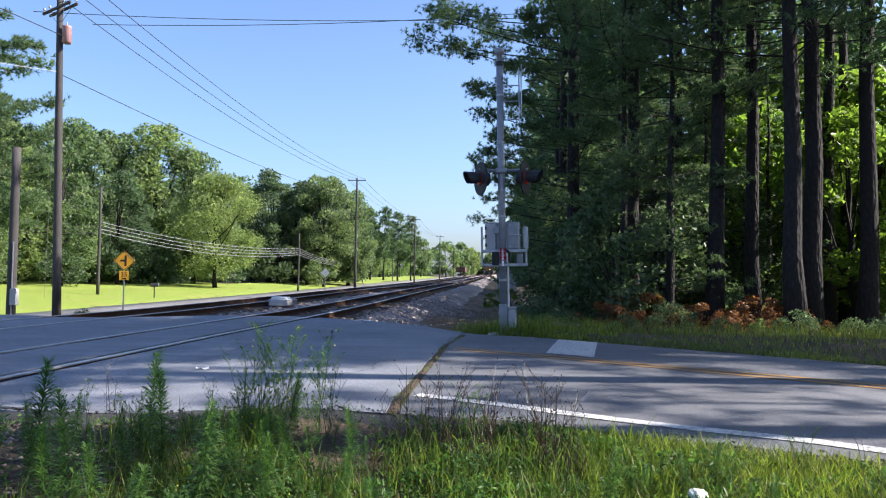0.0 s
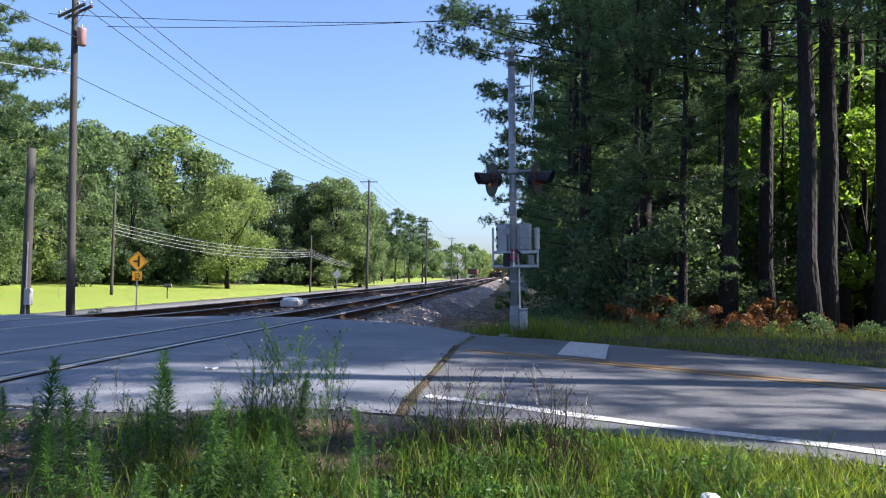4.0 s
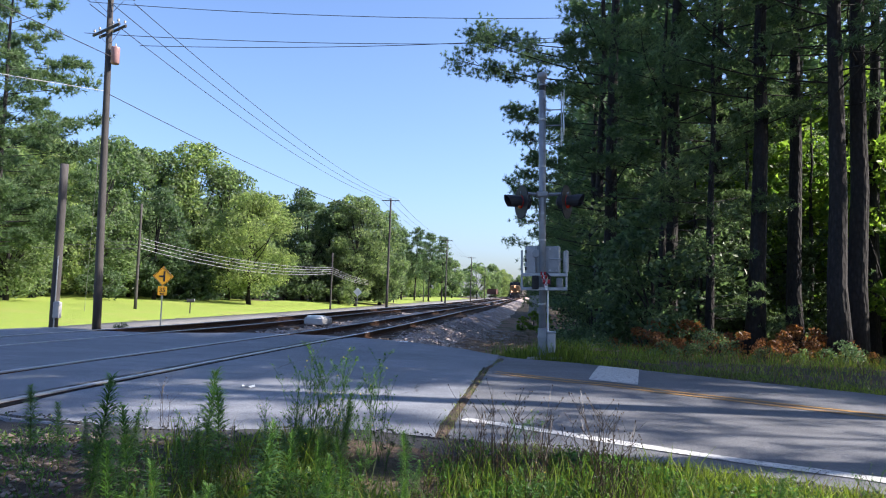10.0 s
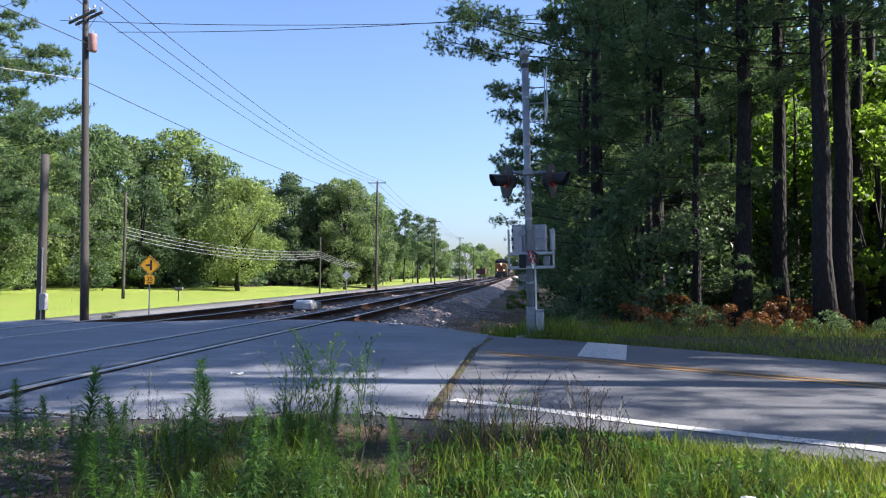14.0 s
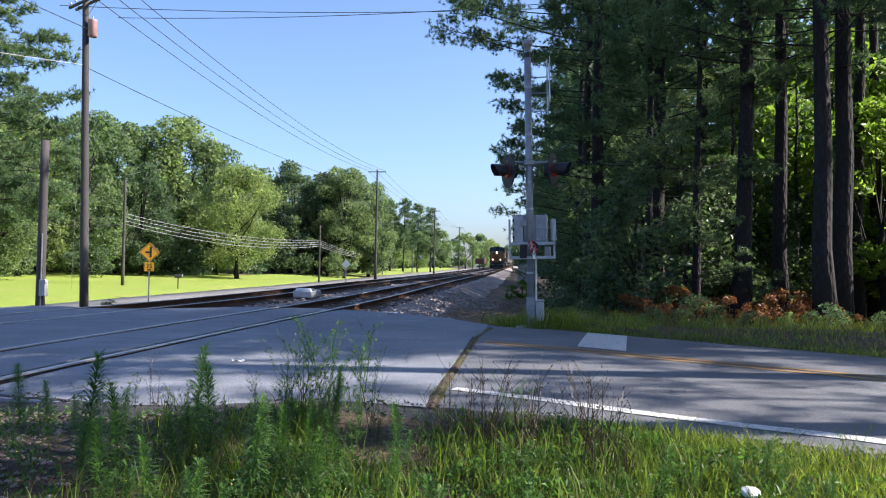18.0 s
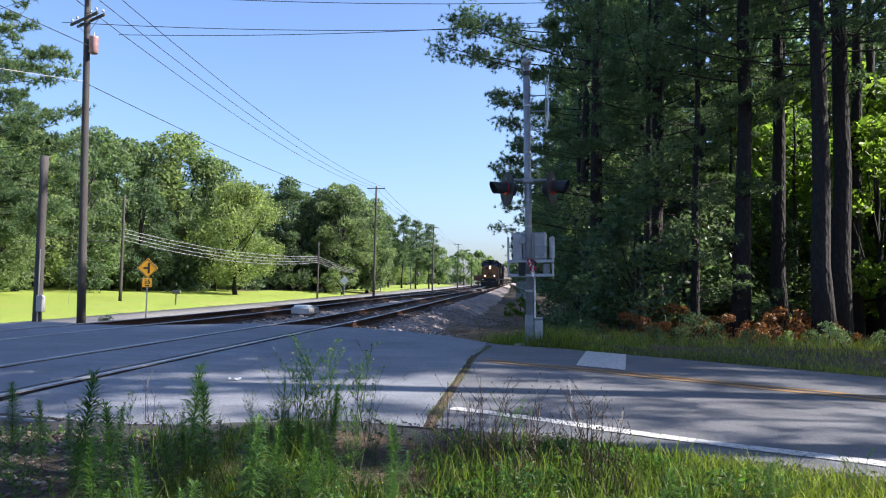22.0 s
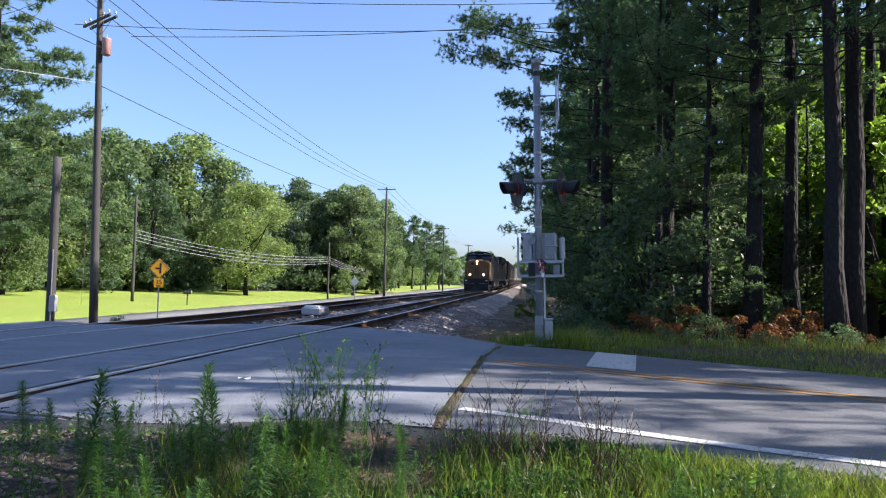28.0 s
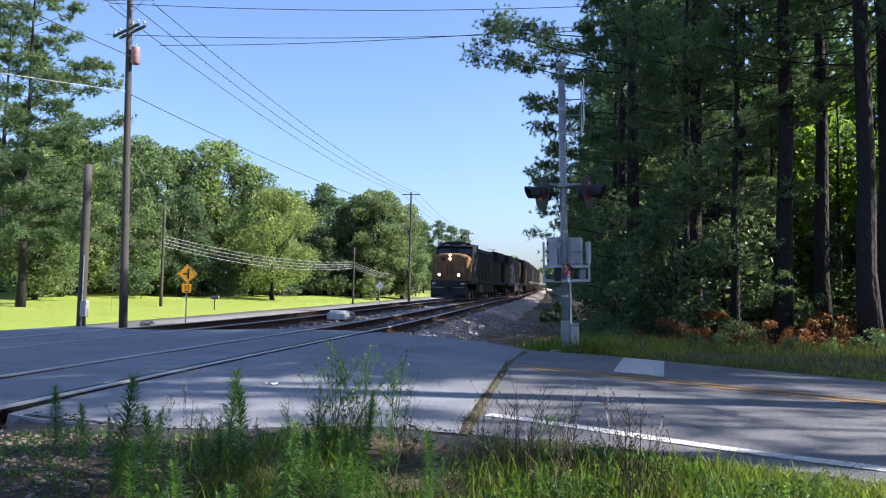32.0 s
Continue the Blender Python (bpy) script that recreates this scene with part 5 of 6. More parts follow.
    for s in (-1, 1):
        d = part("ditch_light_box", Geo().box((s * 0.81, 0.42, 2.0), (0.32, 0.3, 0.34), 0.03), MAT["black"], pilot)
        part("ditch_light", Geo().tube([(s * 0.81, 0.27, 2.0), (s * 0.81, 0.24, 2.0), (s * 0.81, 0.21, 2.0)], [0.12, 0.12, 0.08], 16), MAT["headlight"], d, "lit ditch light")
        part("front_rail", Geo().tube([(s * 1.42, 0.5, 1.55), (s * 1.42, 0.5, 2.55), (s * 1.42, 2.2, 2.55)], 0.022, 6), MAT["steel_dark"], t)
        part("handrail", Geo().tube([(s * 1.46, 5.4, 2.5), (s * 1.46, 21, 2.5)], 0.02, 5), MAT["steel_dark"], t)
        for y in np.arange(6, 21, 1.6):
            part("stanchion", Geo().tube([(s * 1.46, y, 1.5), (s * 1.46, y, 2.5)], 0.018, 5), MAT["steel_dark"], t)
        part("battery_box", Geo().box((s * 1.25, 7.3, 0.95), (0.4, 1.5, 0.75), 0.04), MAT["grey_car"], t, "pale dusty equipment box")
    hood = part("engine_hood", Geo().extrude([(-1.1, 1.57), (-1.1, 4.2), (-0.9, 4.55), (0.9, 4.55), (1.1, 4.2), (1.1, 1.57)], 1, 5.02, 20.9), MAT["blue"], t, "dark blue engine hood")
    for s in (-1, 1):
        for y in np.arange(6.0, 15.0, 1.5):
            part("hood_door", Geo().box((s * 1.11, y, 2.6), (0.04, 1.36, 1.7), 0.012), MAT["blue"], hood)
        part("yellow_panel", Geo().box((s * 1.125, 5.9, 3.2), (0.05, 0.7, 2.0), 0.01), MAT["gold"], hood, "yellow painted panel")
        for k in range(4):
            part("vent", Geo().box((s * 1.12, 5.5 + k * 0.5, 4.05), (0.06, 0.32, 0.36), 0.01), MAT["plastic_grey"], hood, "pale louvre")
        part("radiator", Geo().extrude([(s * 1.0, 3.5), (s * 1.5, 4.0), (s * 1.5, 4.6), (s * 1.0, 4.7)], 1, 16.2, 20.7), MAT["blue"], hood, "flared radiator wing")
    for c, size in (((0, 8.5, 4.5), (1.3, 2.4, 0.25)), ((0, 12.3, 4.5), (1.0, 1.6, 0.3)), ((0, 18.4, 4.58), (2.3, 4.2, 0.2))):
        part("roof_hatch", Geo().box(c, size, 0.05), MAT["steel_dark"], hood)
    part("exhaust_stack", Geo().box((0, 10.4, 4.55), (0.5, 0.9, 0.35), 0.05), MAT["black"], hood)
    part("horn", Geo().tube([(0.3, 5.6, 4.5), (0.3, 5.2, 4.62)], [0.04, 0.09], 8), MAT["galv"], hood)
    part("fuel_tank", Geo().extrude([(-1.4, 1.3), (-1.4, 0.65), (-1.05, 0.35), (1.05, 0.35), (1.4, 0.65), (1.4, 1.3)], 1, 8.2, 13.8), MAT["steel_dark"], t)
    truck(t, 4.4, 1.85, 3, 0.52)
    truck(t, 17.6, 1.85, 3, 0.52)
    return t


def hopper(material, label):
    """A covered hopper car, 17.6 m long."""
    t = thing("hopper_car", pose(0, 0, 0), label, "freight car", "train")
    L = 17.6
    body = part("body", Geo().extrude([(0.9, 2.0), (0.9, 4.45), (1.4, 4.6), (L - 1.4, 4.6), (L - 0.9, 4.45), (L - 0.9, 2.0), (L - 3.6, 1.5), (3.6, 1.5)], 0, -1.52, 1.52), material, t)
    for s in (-1, 1):
        for y in np.arange(1.6, L - 1.2, 1.3):
            part("side_rib", Geo().box((s * 1.55, float(y), 3.2), (0.09, 0.12, 2.5), 0.02), material, body)
        part("side_sill", Geo().box((s * 1.5, L / 2, 1.75), (0.12, L - 1.4, 0.3), 0.03), material, body)
    part("roof", Geo().extrude([(-1.55, 4.58), (-0.9, 4.82), (0.9, 4.82), (1.55, 4.58)], 1, 1.2, L - 1.2), material, body)
    walkway = Geo().box((0, L / 2, 4.95), (0.9, L - 1.6, 0.05), 0.01)
    for y in np.arange(2, L - 1, 2.4):
        walkway.box((0, float(y), 4.86), (0.8, 0.1, 0.14))
    part("roof_walk", walkway, MAT["galv"], body, "steel roof walkway")
    part("end_platform", Geo().box((0, 0.55, 1.25), (2.7, 0.7, 0.16), 0.03).box((0, L - 0.55, 1.25), (2.7, 0.7, 0.16), 0.03), material, t)
    ladder = Geo()
    for s in (-1, 1):
        for z in np.arange(1.6, 4.5, 0.35):
            ladder.box((s * 1.2, 0.8, float(z)), (0.5, 0.03, 0.03))
    part("ladder", ladder, MAT["galv"], t)
    for k in range(3):
        y = 4.6 + k * 4.2
        part("outlet", Geo().add([Vector(p) for p in ((-1.3, y - 1.7, 1.75), (1.3, y - 1.7, 1.75), (1.3, y + 1.7, 1.75), (-1.3, y + 1.7, 1.75), (-0.5, y - 0.5, 0.5), (0.5, y - 0.5, 0.5), (0.5, y + 0.5, 0.5), (-0.5, y + 0.5, 0.5))], [(0, 1, 5, 4), (1, 2, 6, 5), (2, 3, 7, 6), (3, 0, 4, 7), (4, 5, 6, 7), (0, 3, 2, 1)]), material, t)
    part("coupler", Geo().box((0, 0.0, 0.9), (0.3, 0.5, 0.3), 0.05).box((0, L, 0.9), (0.3, 0.5, 0.3), 0.05), MAT["steel_dark"], t)
    truck(t, 2.0, 1.78, 2, 0.46)
    truck(t, L - 2.0, 1.78, 2, 0.46)
    return t


lead = locomotive("dark blue freight locomotive with dull yellow nose and lit headlights")
second = locomotive("dark blue freight locomotive coupled behind the leading one")
first_hopper = hopper(MAT["grey_car"], "weathered grey covered hopper car of the train")
TRAIN = [(lead, 0.0, 22.0), (second, 22.3, 22.0), (first_hopper, 44.7, 17.6)]
for i in range(9):
    TRAIN.append((copy_thing(first_hopper, pose(0, 0, 0)), 44.7 + 17.9 * (i + 1), 17.6))


def train_front(t):
    return 59.0 + 7.0 * (32 - t)


def vehicle_pose(y, length):
    """Both truck centres follow the track."""
    a, b = y + length * 0.15, y + length * 0.85
    xa, xb = track_x(a), track_x(b)
    turn = math.atan2(-(xb - xa), b - a)
    d = Vector((xb - xa, b - a, 0)).normalized()
    p = Vector((xa, a, 0)) - d * length * 0.15
    za, zb = float(rise(a)), float(rise(b))
    climb = math.atan2(zb - za, b - a)
    return Matrix.Translation((p.x, p.y, HEAD + za - 0.15 * (zb - za) / 0.7)) @ Matrix.Rotation(turn, 4, "Z") @ Matrix.Rotation(climb, 4, "X")


def motions():
    for vehicle, back, length in TRAIN:
        # the second locomotive runs hood first
        about = Matrix.Translation((0, length, 0)) @ Matrix.Rotation(math.pi, 4, "Z") if vehicle == second else Matrix()
        walk(vehicle, [(t, vehicle_pose(train_front(t) + back, length) @ about) for t in range(0, 33)])


# ---- woods behind, joined because nobody could count them ----
def leaf_bank(name, seed, boxes, count, size, material, label, low=0.02):
    """Uneven banks of leaves: boxes of x0, x1, y0, y1, height."""
    r = np.random.default_rng(seed)
    cs = []
    for x0, x1, y0, y1, h in boxes:
        lobes = 70
        c = np.stack([r.uniform(x0, x1, lobes), r.uniform(y0, y1, lobes), h * r.uniform(low, 0.92, lobes)], 1)
        s = r.uniform(1.3, 3.0, lobes)
        k = r.integers(0, lobes, count)
        d = r.normal(size=(count, 3))
        d /= np.linalg.norm(d, axis=1)[:, None]
        p = c[k] + d * (s[k] * r.uniform(0.5, 1.1, count))[:, None]
        p[:, 2] = np.maximum(p[:, 2], 0.1) - 0.8 + rise(p[:, 1])
        cs.append(p)
    v, f = leaves(r, np.concatenate(cs), size)
    return solid(name, raw_mesh(name, v, f, material), None, label, "woods", kind="stuff")


leaf_bank("woods_left", 57, [(-66, -38, 103, 108, 6.5), (-64, -52, 76, 92, 5), (-52, -42, 88, 94, 4), (-46, -25, 126, 132, 8)], 5000, 0.6, MAT["leaf_shade"], "undergrowth in shade-toned green below the trees beyond the lawn")
leaf_bank("woods_left", 51, [(-70, -48, 132, 142, 20), (-50, -28, 130, 140, 17), (-100, -68, 112, 130, 22), (-84, -62, 60, 112, 20), (-60, -44, 108, 114, 15)], 7000, 0.85, MAT["leaf_shade"], "dense green woods closing off the lawn")
leaf_bank("woods_far", 52, [(-56, -37, 160, 260, 14), (-48, -33, 260, 420, 15), (-26, 10, 480, 500, 15), (10, 60, 440, 470, 16)], 7000, 1.3, MAT["leaf_shade"], "distant hazy woods along the railway")
leaf_bank("woods_right", 53, [(4, 18, 46, 54, 17), (18, 40, 40, 52, 20), (4.5, 10, 54, 90, 15), (4.5, 10, 90, 180, 15), (4.5, 11, 180, 330, 15), (40, 60, 0, 40, 20)], 6500, 0.7, MAT["leaf_shade"], "dense woods in shade-toned green behind the pines")
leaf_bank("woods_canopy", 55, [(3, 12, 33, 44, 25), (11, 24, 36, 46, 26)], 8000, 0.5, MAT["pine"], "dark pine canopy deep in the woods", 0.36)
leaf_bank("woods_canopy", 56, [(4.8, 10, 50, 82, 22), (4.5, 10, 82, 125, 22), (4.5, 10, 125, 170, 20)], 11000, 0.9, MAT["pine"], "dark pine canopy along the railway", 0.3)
leaf_bank("undergrowth_lit", 54, [(11, 24, 31, 40, 9.5)], 8000, 0.42, MAT["leaf_lit"], "leaves coloured sunlit yellow-green deep among the pines")


# ---- grass, weeds, stones ----
def off_road(p, margin=0.0):
    inside = np.minimum(p[:, 1] - along(NEAR_EDGE, p[:, 0]), along(FAR_EDGE, p[:, 0]) - p[:, 1])
    return inside < margin


def scatter(r, n, x0, x1, y0, y1, patch=0.0):
    p = np.stack([r.uniform(x0, x1, n), r.uniform(y0, y1, n)], 1)
    if patch:
        thick = np.sin(p[:, 0] * 2.3 + 1.7 * np.sin(p[:, 1] * 1.9)) * np.cos(p[:, 1] * 2.7 + p[:, 0]) + 0.5 * np.sin(p[:, 0] * 6.1 + p[:, 1] * 4.7)
        p = p[thick > r.uniform(-patch, patch, n) - 0.35]
    return p


def stand(p, sink=0.02):
    return np.concatenate([p, (ground_height(p[:, 0], p[:, 1]) - sink)[:, None]], 1)


def grass_field(name, seed, areas, label, material="grass", fade=0.0):
    r = np.random.default_rng(seed)
    vs, fs, k = [], [], 0
    for n, x0, x1, y0, y1, h, w, lean, patch in areas:
        p = scatter(r, n, x0, x1, y0, y1, patch)
        p = p[off_road(p, -0.02) & (np.hypot((p[:, 0] + 0.98) / 0.5, (p[:, 1] - 5.35) / 0.45) > r.uniform(0.75, 1.15, len(p)))]
        if fade:
            rim = np.minimum(p[:, 1] - y0, x1 - p[:, 0]) / fade + 0.25 * np.sin(p[:, 0] * 3.1 + p[:, 1] * 2.3)
            p = p[rim > r.random(len(p))]
        v, f = blades(r, stand(p), h, w, lean)
        vs.append(v)
        fs.append(f + k)
        k += len(v)
    return solid(name, raw_mesh(name, np.concatenate(vs), np.concatenate(fs), MAT[material]), None, label, "grass", kind="stuff")


grass_field("foreground_grass", 61, [(18000, -2.0, 1.6, 3.0, 5.7, 0.13, 0.006, 0.9, 0.8), (2500, -5.0, -2.4, 2.6, 6.0, 0.07, 0.007, 0.9, 0.6), (2600, -2.4, 1.0, 2.8, 5.0, 0.26, 0.008, 0.6, 0.5)], "rough green roadside grass, partly shaded")
grass_field("foreground_grass", 69, [(62000, 0.6, 4.9, 1.5, 5.2, 0.12, 0.006, 0.9, 0)], "sunlit green roadside grass beside the white line", fade=1.2)
grass_field("roadside_grass", 68, [(16000, -2.4, 5.0, 0.6, 3.1, 0.12, 0.008, 0.9, 0.9), (9000, 3.4, 9.0, -6.0, 3.4, 0.12, 0.009, 0.9, 0.9), (11000, -2.8, 6.0, -3.5, 1.2, 0.11, 0.009, 0.9, 1.6), (7000, -3.0, 7.5, -7.5, -1.5, 0.1, 0.01, 0.9, 2.6)], "patchy rough grass on the shaded roadside soil")


def ground_cover(name, seed, areas, label, material):
    """Low broad leaves in uneven cushions over the soil."""
    r = np.random.default_rng(seed)
    spots = []
    for n, x0, x1, y0, y1, h, patch in areas:
        p = scatter(r, n, x0, x1, y0, y1, patch)
        p = p[off_road(p, -0.12) & (np.hypot((p[:, 0] + 0.98) / 0.5, (p[:, 1] - 5.35) / 0.45) > r.uniform(0.75, 1.15, len(p)))]
        q = stand(p, 0.0)
        swell = 0.55 + 0.45 * np.sin(p[:, 0] * 5.1 + 2 * np.sin(p[:, 1] * 3.7)) * np.cos(p[:, 1] * 6.3)
        q[:, 2] += h * swell * r.random(len(p)) ** 0.7
        spots.append(q)
    v, f = leaves(r, np.concatenate(spots), 0.042, 0.75, 0.42)
    return solid(name, raw_mesh(name, v, f, MAT[material]), None, label, "low weeds", kind="stuff")


ground_cover("ground_cover", 67, [(17000, -1.7, 1.0, 3.2, 5.8, 0.16, 0.8), (12000, 0.6, 3.6, 3.0, 5.2, 0.1, 0), (2600, -4.0, -1.7, 3.6, 5.6, 0.08, 1.2)], "low leafy weeds covering the roadside soil", "weed")
grass_field("verge_grass", 62, [(18000, -0.8, 12, 9.0, 17.5, 0.12, 0.01, 0.9, 0.4), (3500, -0.5, 2.2, 13.1, 14.6, 0.13, 0.012, 0.7, 0.8), (8000, 1, 14, 14.5, 21, 0.32, 0.011, 0.8, 1.0)], "long grass on the verge before the woods")
r = np.random.default_rng(66)
x = r.uniform(-0.6, 12, 9000)
p = np.stack([x, along(FAR_EDGE, x) + 0.02 + np.abs(r.normal(0, 0.5, len(x)))], 1)
v, f = blades(r, stand(p), 0.08, 0.009, 1.1)
solid("road_edge_grass", raw_mesh("road_edge_grass", v, f, MAT["grass"]), None, "grass growing over the far road edge", "grass", kind="stuff")
grass_field("dry_grass", 63, [(5000, -20.2, -12.4, 20.5, 60, 0.22, 0.02, 0.7, 0.8), (3500, -2.6, 1.5, 15.5, 36, 0.22, 0.014, 0.9, 0.9), (2600, -0.8, 10, 9, 16.5, 0.18, 0.012, 0.9, 0.9), (1500, -2.6, 2.6, 2.6, 5.6, 0.2, 0.006, 0.8, 0.9), (1600, -21.2, -19.7, 31.5, 34, 0.4, 0.02, 0.6, 0.2), (3200, 2.5, 9, 17, 21, 0.3, 0.014, 0.8, 0.8)], "dry straw-coloured grass beside the tracks", "dry")

def dead_sticks(name, seed, count, x0, x1, y0, y1, label):
    """Broken twigs lying on the ground."""
    rng = random.Random(seed)
    g = Geo()
    for i in range(count):
        x, y = rng.uniform(x0, x1), rng.uniform(y0, y1)
        if y < float(along(FAR_EDGE, x)) + 0.2:
            continue
        z = max(float(ground_height(np.array(x), np.array(y))) + 0.05, float(bed_height(np.array(x), np.array(y))) if x < -1 else -9) + 0.02
        th, ln = rng.uniform(-0.6, 0.9), rng.uniform(0.25, 1.3)
        d = Vector((math.cos(th), math.sin(th), rng.uniform(-0.05, 0.22)))
        p = Vector((x, y, z))
        mid = p + d * ln * 0.5 + Vector((rng.uniform(-0.06, 0.06), rng.uniform(-0.06, 0.06), rng.uniform(0, 0.05)))
        g.tube([p, mid, p + d * ln], [0.012, 0.01, 0.004], 4)
    return solid(name, g, MAT["dead_wood"], label, "twigs", kind="stuff")


dead_sticks("dead_sticks", 68, 420, -2.6, 1.2, 14.8, 27, "dead sticks and dry brush lying beside the track")
grass_field("mast_grass", 69, [(1500, -0.9, 1.1, 13.5, 14.6, 0.32, 0.011, 0.6, 0.6), (900, -1.0, 2.5, 14.4, 17, 0.3, 0.012, 0.8, 0.6)], "tall grass round the foot of the signal mast")
# grass and soil in the seam of the pavement
r = np.random.default_rng(64)
n = 800
u = r.random(n)
p = np.stack([np.interp(u, [0, 0.25, 0.7, 1], [-0.67, -0.67, -0.66, -0.52]) + r.normal(0, 0.045, n), 6.0 + u * 7.1], 1)
keep = np.sin(u * 23) + np.sin(u * 41 + 1) > r.uniform(-1.4, 0.9, n)
p = p[keep]
v, f = blades(r, np.concatenate([p, np.full((len(p), 1), -0.03)], 1), 0.055, 0.008, 1.0)
solid("seam_grass", raw_mesh("seam_grass", v, f, MAT["grass"]), None, "tufts of grass growing in the pavement seam", "grass", kind="stuff")
g = Geo()
for i in range(66):
    y = 5.4 + i * 0.12
    x = float(np.interp(y, [6, 7.8, 11, 13.1], [-0.67, -0.67, -0.66, -0.52]))
    w = 0.058 + 0.045 * bumpy(x, y, 0.4, 7)
    lift = -0.06 + 0.07 * min(1, i / 6)
    g.v += [Vector((x - w, y, lift - 0.02)), Vector((x, y, lift + 0.008 * bumpy(0, y, 0.2, 4))), Vector((x + w, y, lift - 0.02))]
    if i:
        k = 3 * i
        g.f += [(k - 3, k, k + 1, k - 2), (k - 2, k + 1, k + 2, k - 1)]
solid("seam_soil", g, MAT["ground"], "line of brown soil filling the pavement seam", "soil", kind="structure")


def stones(name, seed, spots, size, label, material="stone"):
    """Broken stones, each a squashed eight-sided lump."""
    r = np.random.default_rng(seed)
    n = len(spots)
    base = np.array([(1, 0, 0), (0, 1, 0), (-1, 0, 0), (0, -1, 0), (0, 0, 1), (0, 0, -1)], float)
    tri = np.array([(0, 1, 4), (1, 2, 4), (2, 3, 4), (3, 0, 4), (1, 0, 5), (2, 1, 5), (3, 2, 5), (0, 3, 5)])
    s = size * r.uniform(0.5, 1.4, (n, 1, 1))
    v = base[None] * r.uniform(0.6, 1.2, (n, 6, 1)) * np.array([1, 0.75, 0.42]) * s
    th = r.uniform(0, 6.28, n)
    c, sn = np.cos(th)[:, None], np.sin(th)[:, None]
    x, y = v[:, :, 0] * c - v[:, :, 1] * sn, v[:, :, 0] * sn + v[:, :, 1] * c
    v = np.stack([x, y, v[:, :, 2]], 2) + spots[:, None, :]
    f = (np.arange(n)[:, None, None] * 6 + tri[None]).reshape(-1, 3)
    return solid(name, raw_mesh(name, v.reshape(-1, 3), f, MAT[material]), None, label, "stones", kind="stuff")


r = np.random.default_rng(71)
p = scatter(r, 4200, -5.6, -2.0, 3.0, 6.4)
p = p[off_road(p, 0) & (r.random(len(p)) < np.clip((-1.7 - p[:, 0]) / 1.6, 0, 1))]
stones("loose_stones", 72, stand(p, -0.002), 0.032, "loose grey and reddish stones beside the rail")
p = scatter(r, 10500, -8, -0.4, 18.4, 38)
p = p[r.random(len(p)) < np.clip((-0.3 - p[:, 0]) / 1.7, 0, 1) ** 1.5]
stones("ballast_stones", 73, np.concatenate([p, (np.maximum(bed_height(p[:, 0], p[:, 1]), np.where(p[:, 0] > -2.4, ground_height(p[:, 0], p[:, 1]) + 0.03, -9)) + 0.015)[:, None]], 1), 0.06, "broken ballast stones on the bank", "ballast_stone")
p = scatter(r, 16000, -4.4, 4.5, 2.6, 6.8)
edge = along(NEAR_EDGE, p[:, 0]) - p[:, 1] + 0.12 * np.sin(p[:, 0] * 5 + 2 * np.sin(p[:, 0] * 11))
p = p[(edge > -0.14) & (edge < 0.05 + 0.34 * r.random(len(p)))]
z = np.where(off_road(p), ground_height(p[:, 0], p[:, 1]) + 0.012, -0.018)
stones("asphalt_crumbs", 74, np.concatenate([p, z[:, None]], 1), 0.017, "dark crumbs of broken asphalt along the pavement edge", "asphalt_broken")
# the crumbled margin between the pavement and the grass
g = Geo()
for i in range(150):
    x = -4.2 + i * 0.08
    e = float(along(NEAR_EDGE, x))
    wide = 0.26 + 0.14 * bumpy(x, e, 0.7, 3)
    inner = 0.07 + 0.05 * bumpy(x, 3.0, 0.35, 9) + 0.05 * bumpy(x, 5.0, 0.12, 2)
    for k, o in enumerate((inner, 0.06, -0.02, -wide * 0.5, -wide)):
        z = road_z(x, e + max(o, 0.0)) + 0.006 if o > 0 else max(float(land_z(x, e + o)), -0.06 + o * 0.4) + 0.014
        g.v.append(Vector((x, e + o, z + 0.006 * bumpy(x, o * 9, 0.09, 5) - 0.02 * (k == 4))))
        if i and k:
            j = i * 5 + k
            g.f.append((j - 6, j - 5, j, j - 1))
solid("road_margin", g, MAT["asphalt_broken"], "dark crumbling asphalt margin along the road", "road", kind="structure", smooth=True)


def bottlebrush(seed, h):
    """A tall leafy weed: stem and a dense spiral of narrow leaves. Returns two meshes."""
    rng = random.Random(seed)
    bend = (rng.uniform(-0.06, 0.06), rng.uniform(-0.06, 0.06))
    at = lambda s: Vector((bend[0] * s * s, bend[1] * s * s, s)) * h
    stem = Geo().tube([at(i / 5) for i in range(6)], [0.005, 0.0045, 0.004, 0.0035, 0.003, 0.002], 5)
    lv = Geo()
    count = int(330 * h + 50)
    for i in range(count):
        s = 0.12 + 0.88 * (i / count) ** 0.8
        th = i * 2.4
        ln = (0.135 * math.sin(math.pi * (0.25 + 0.62 * s)) + 0.035) * rng.uniform(0.45, 1.1)
        up = 0.25 + 1.1 * max(0, s - 0.45) + rng.uniform(-0.2, 0.2)
        d = Vector((math.cos(th), math.sin(th), up)).normalized()
        sd = Vector((-math.sin(th), math.cos(th), 0)) * ln * 0.065
        a = at(s)
        m = a + d * ln * 0.55 + Vector((0, 0, ln * 0.06))
        e = a + d * ln + Vector((0, 0, -ln * 0.18))
        k = len(lv.v)
        lv.v += [a, m + sd, m - sd, e]
        lv.f += [(k, k + 1, k + 2), (k + 1, k + 3, k + 2)]
    return stem.mesh("stem", MAT["weed"]), lv.mesh("foliage", MAT["weed"])


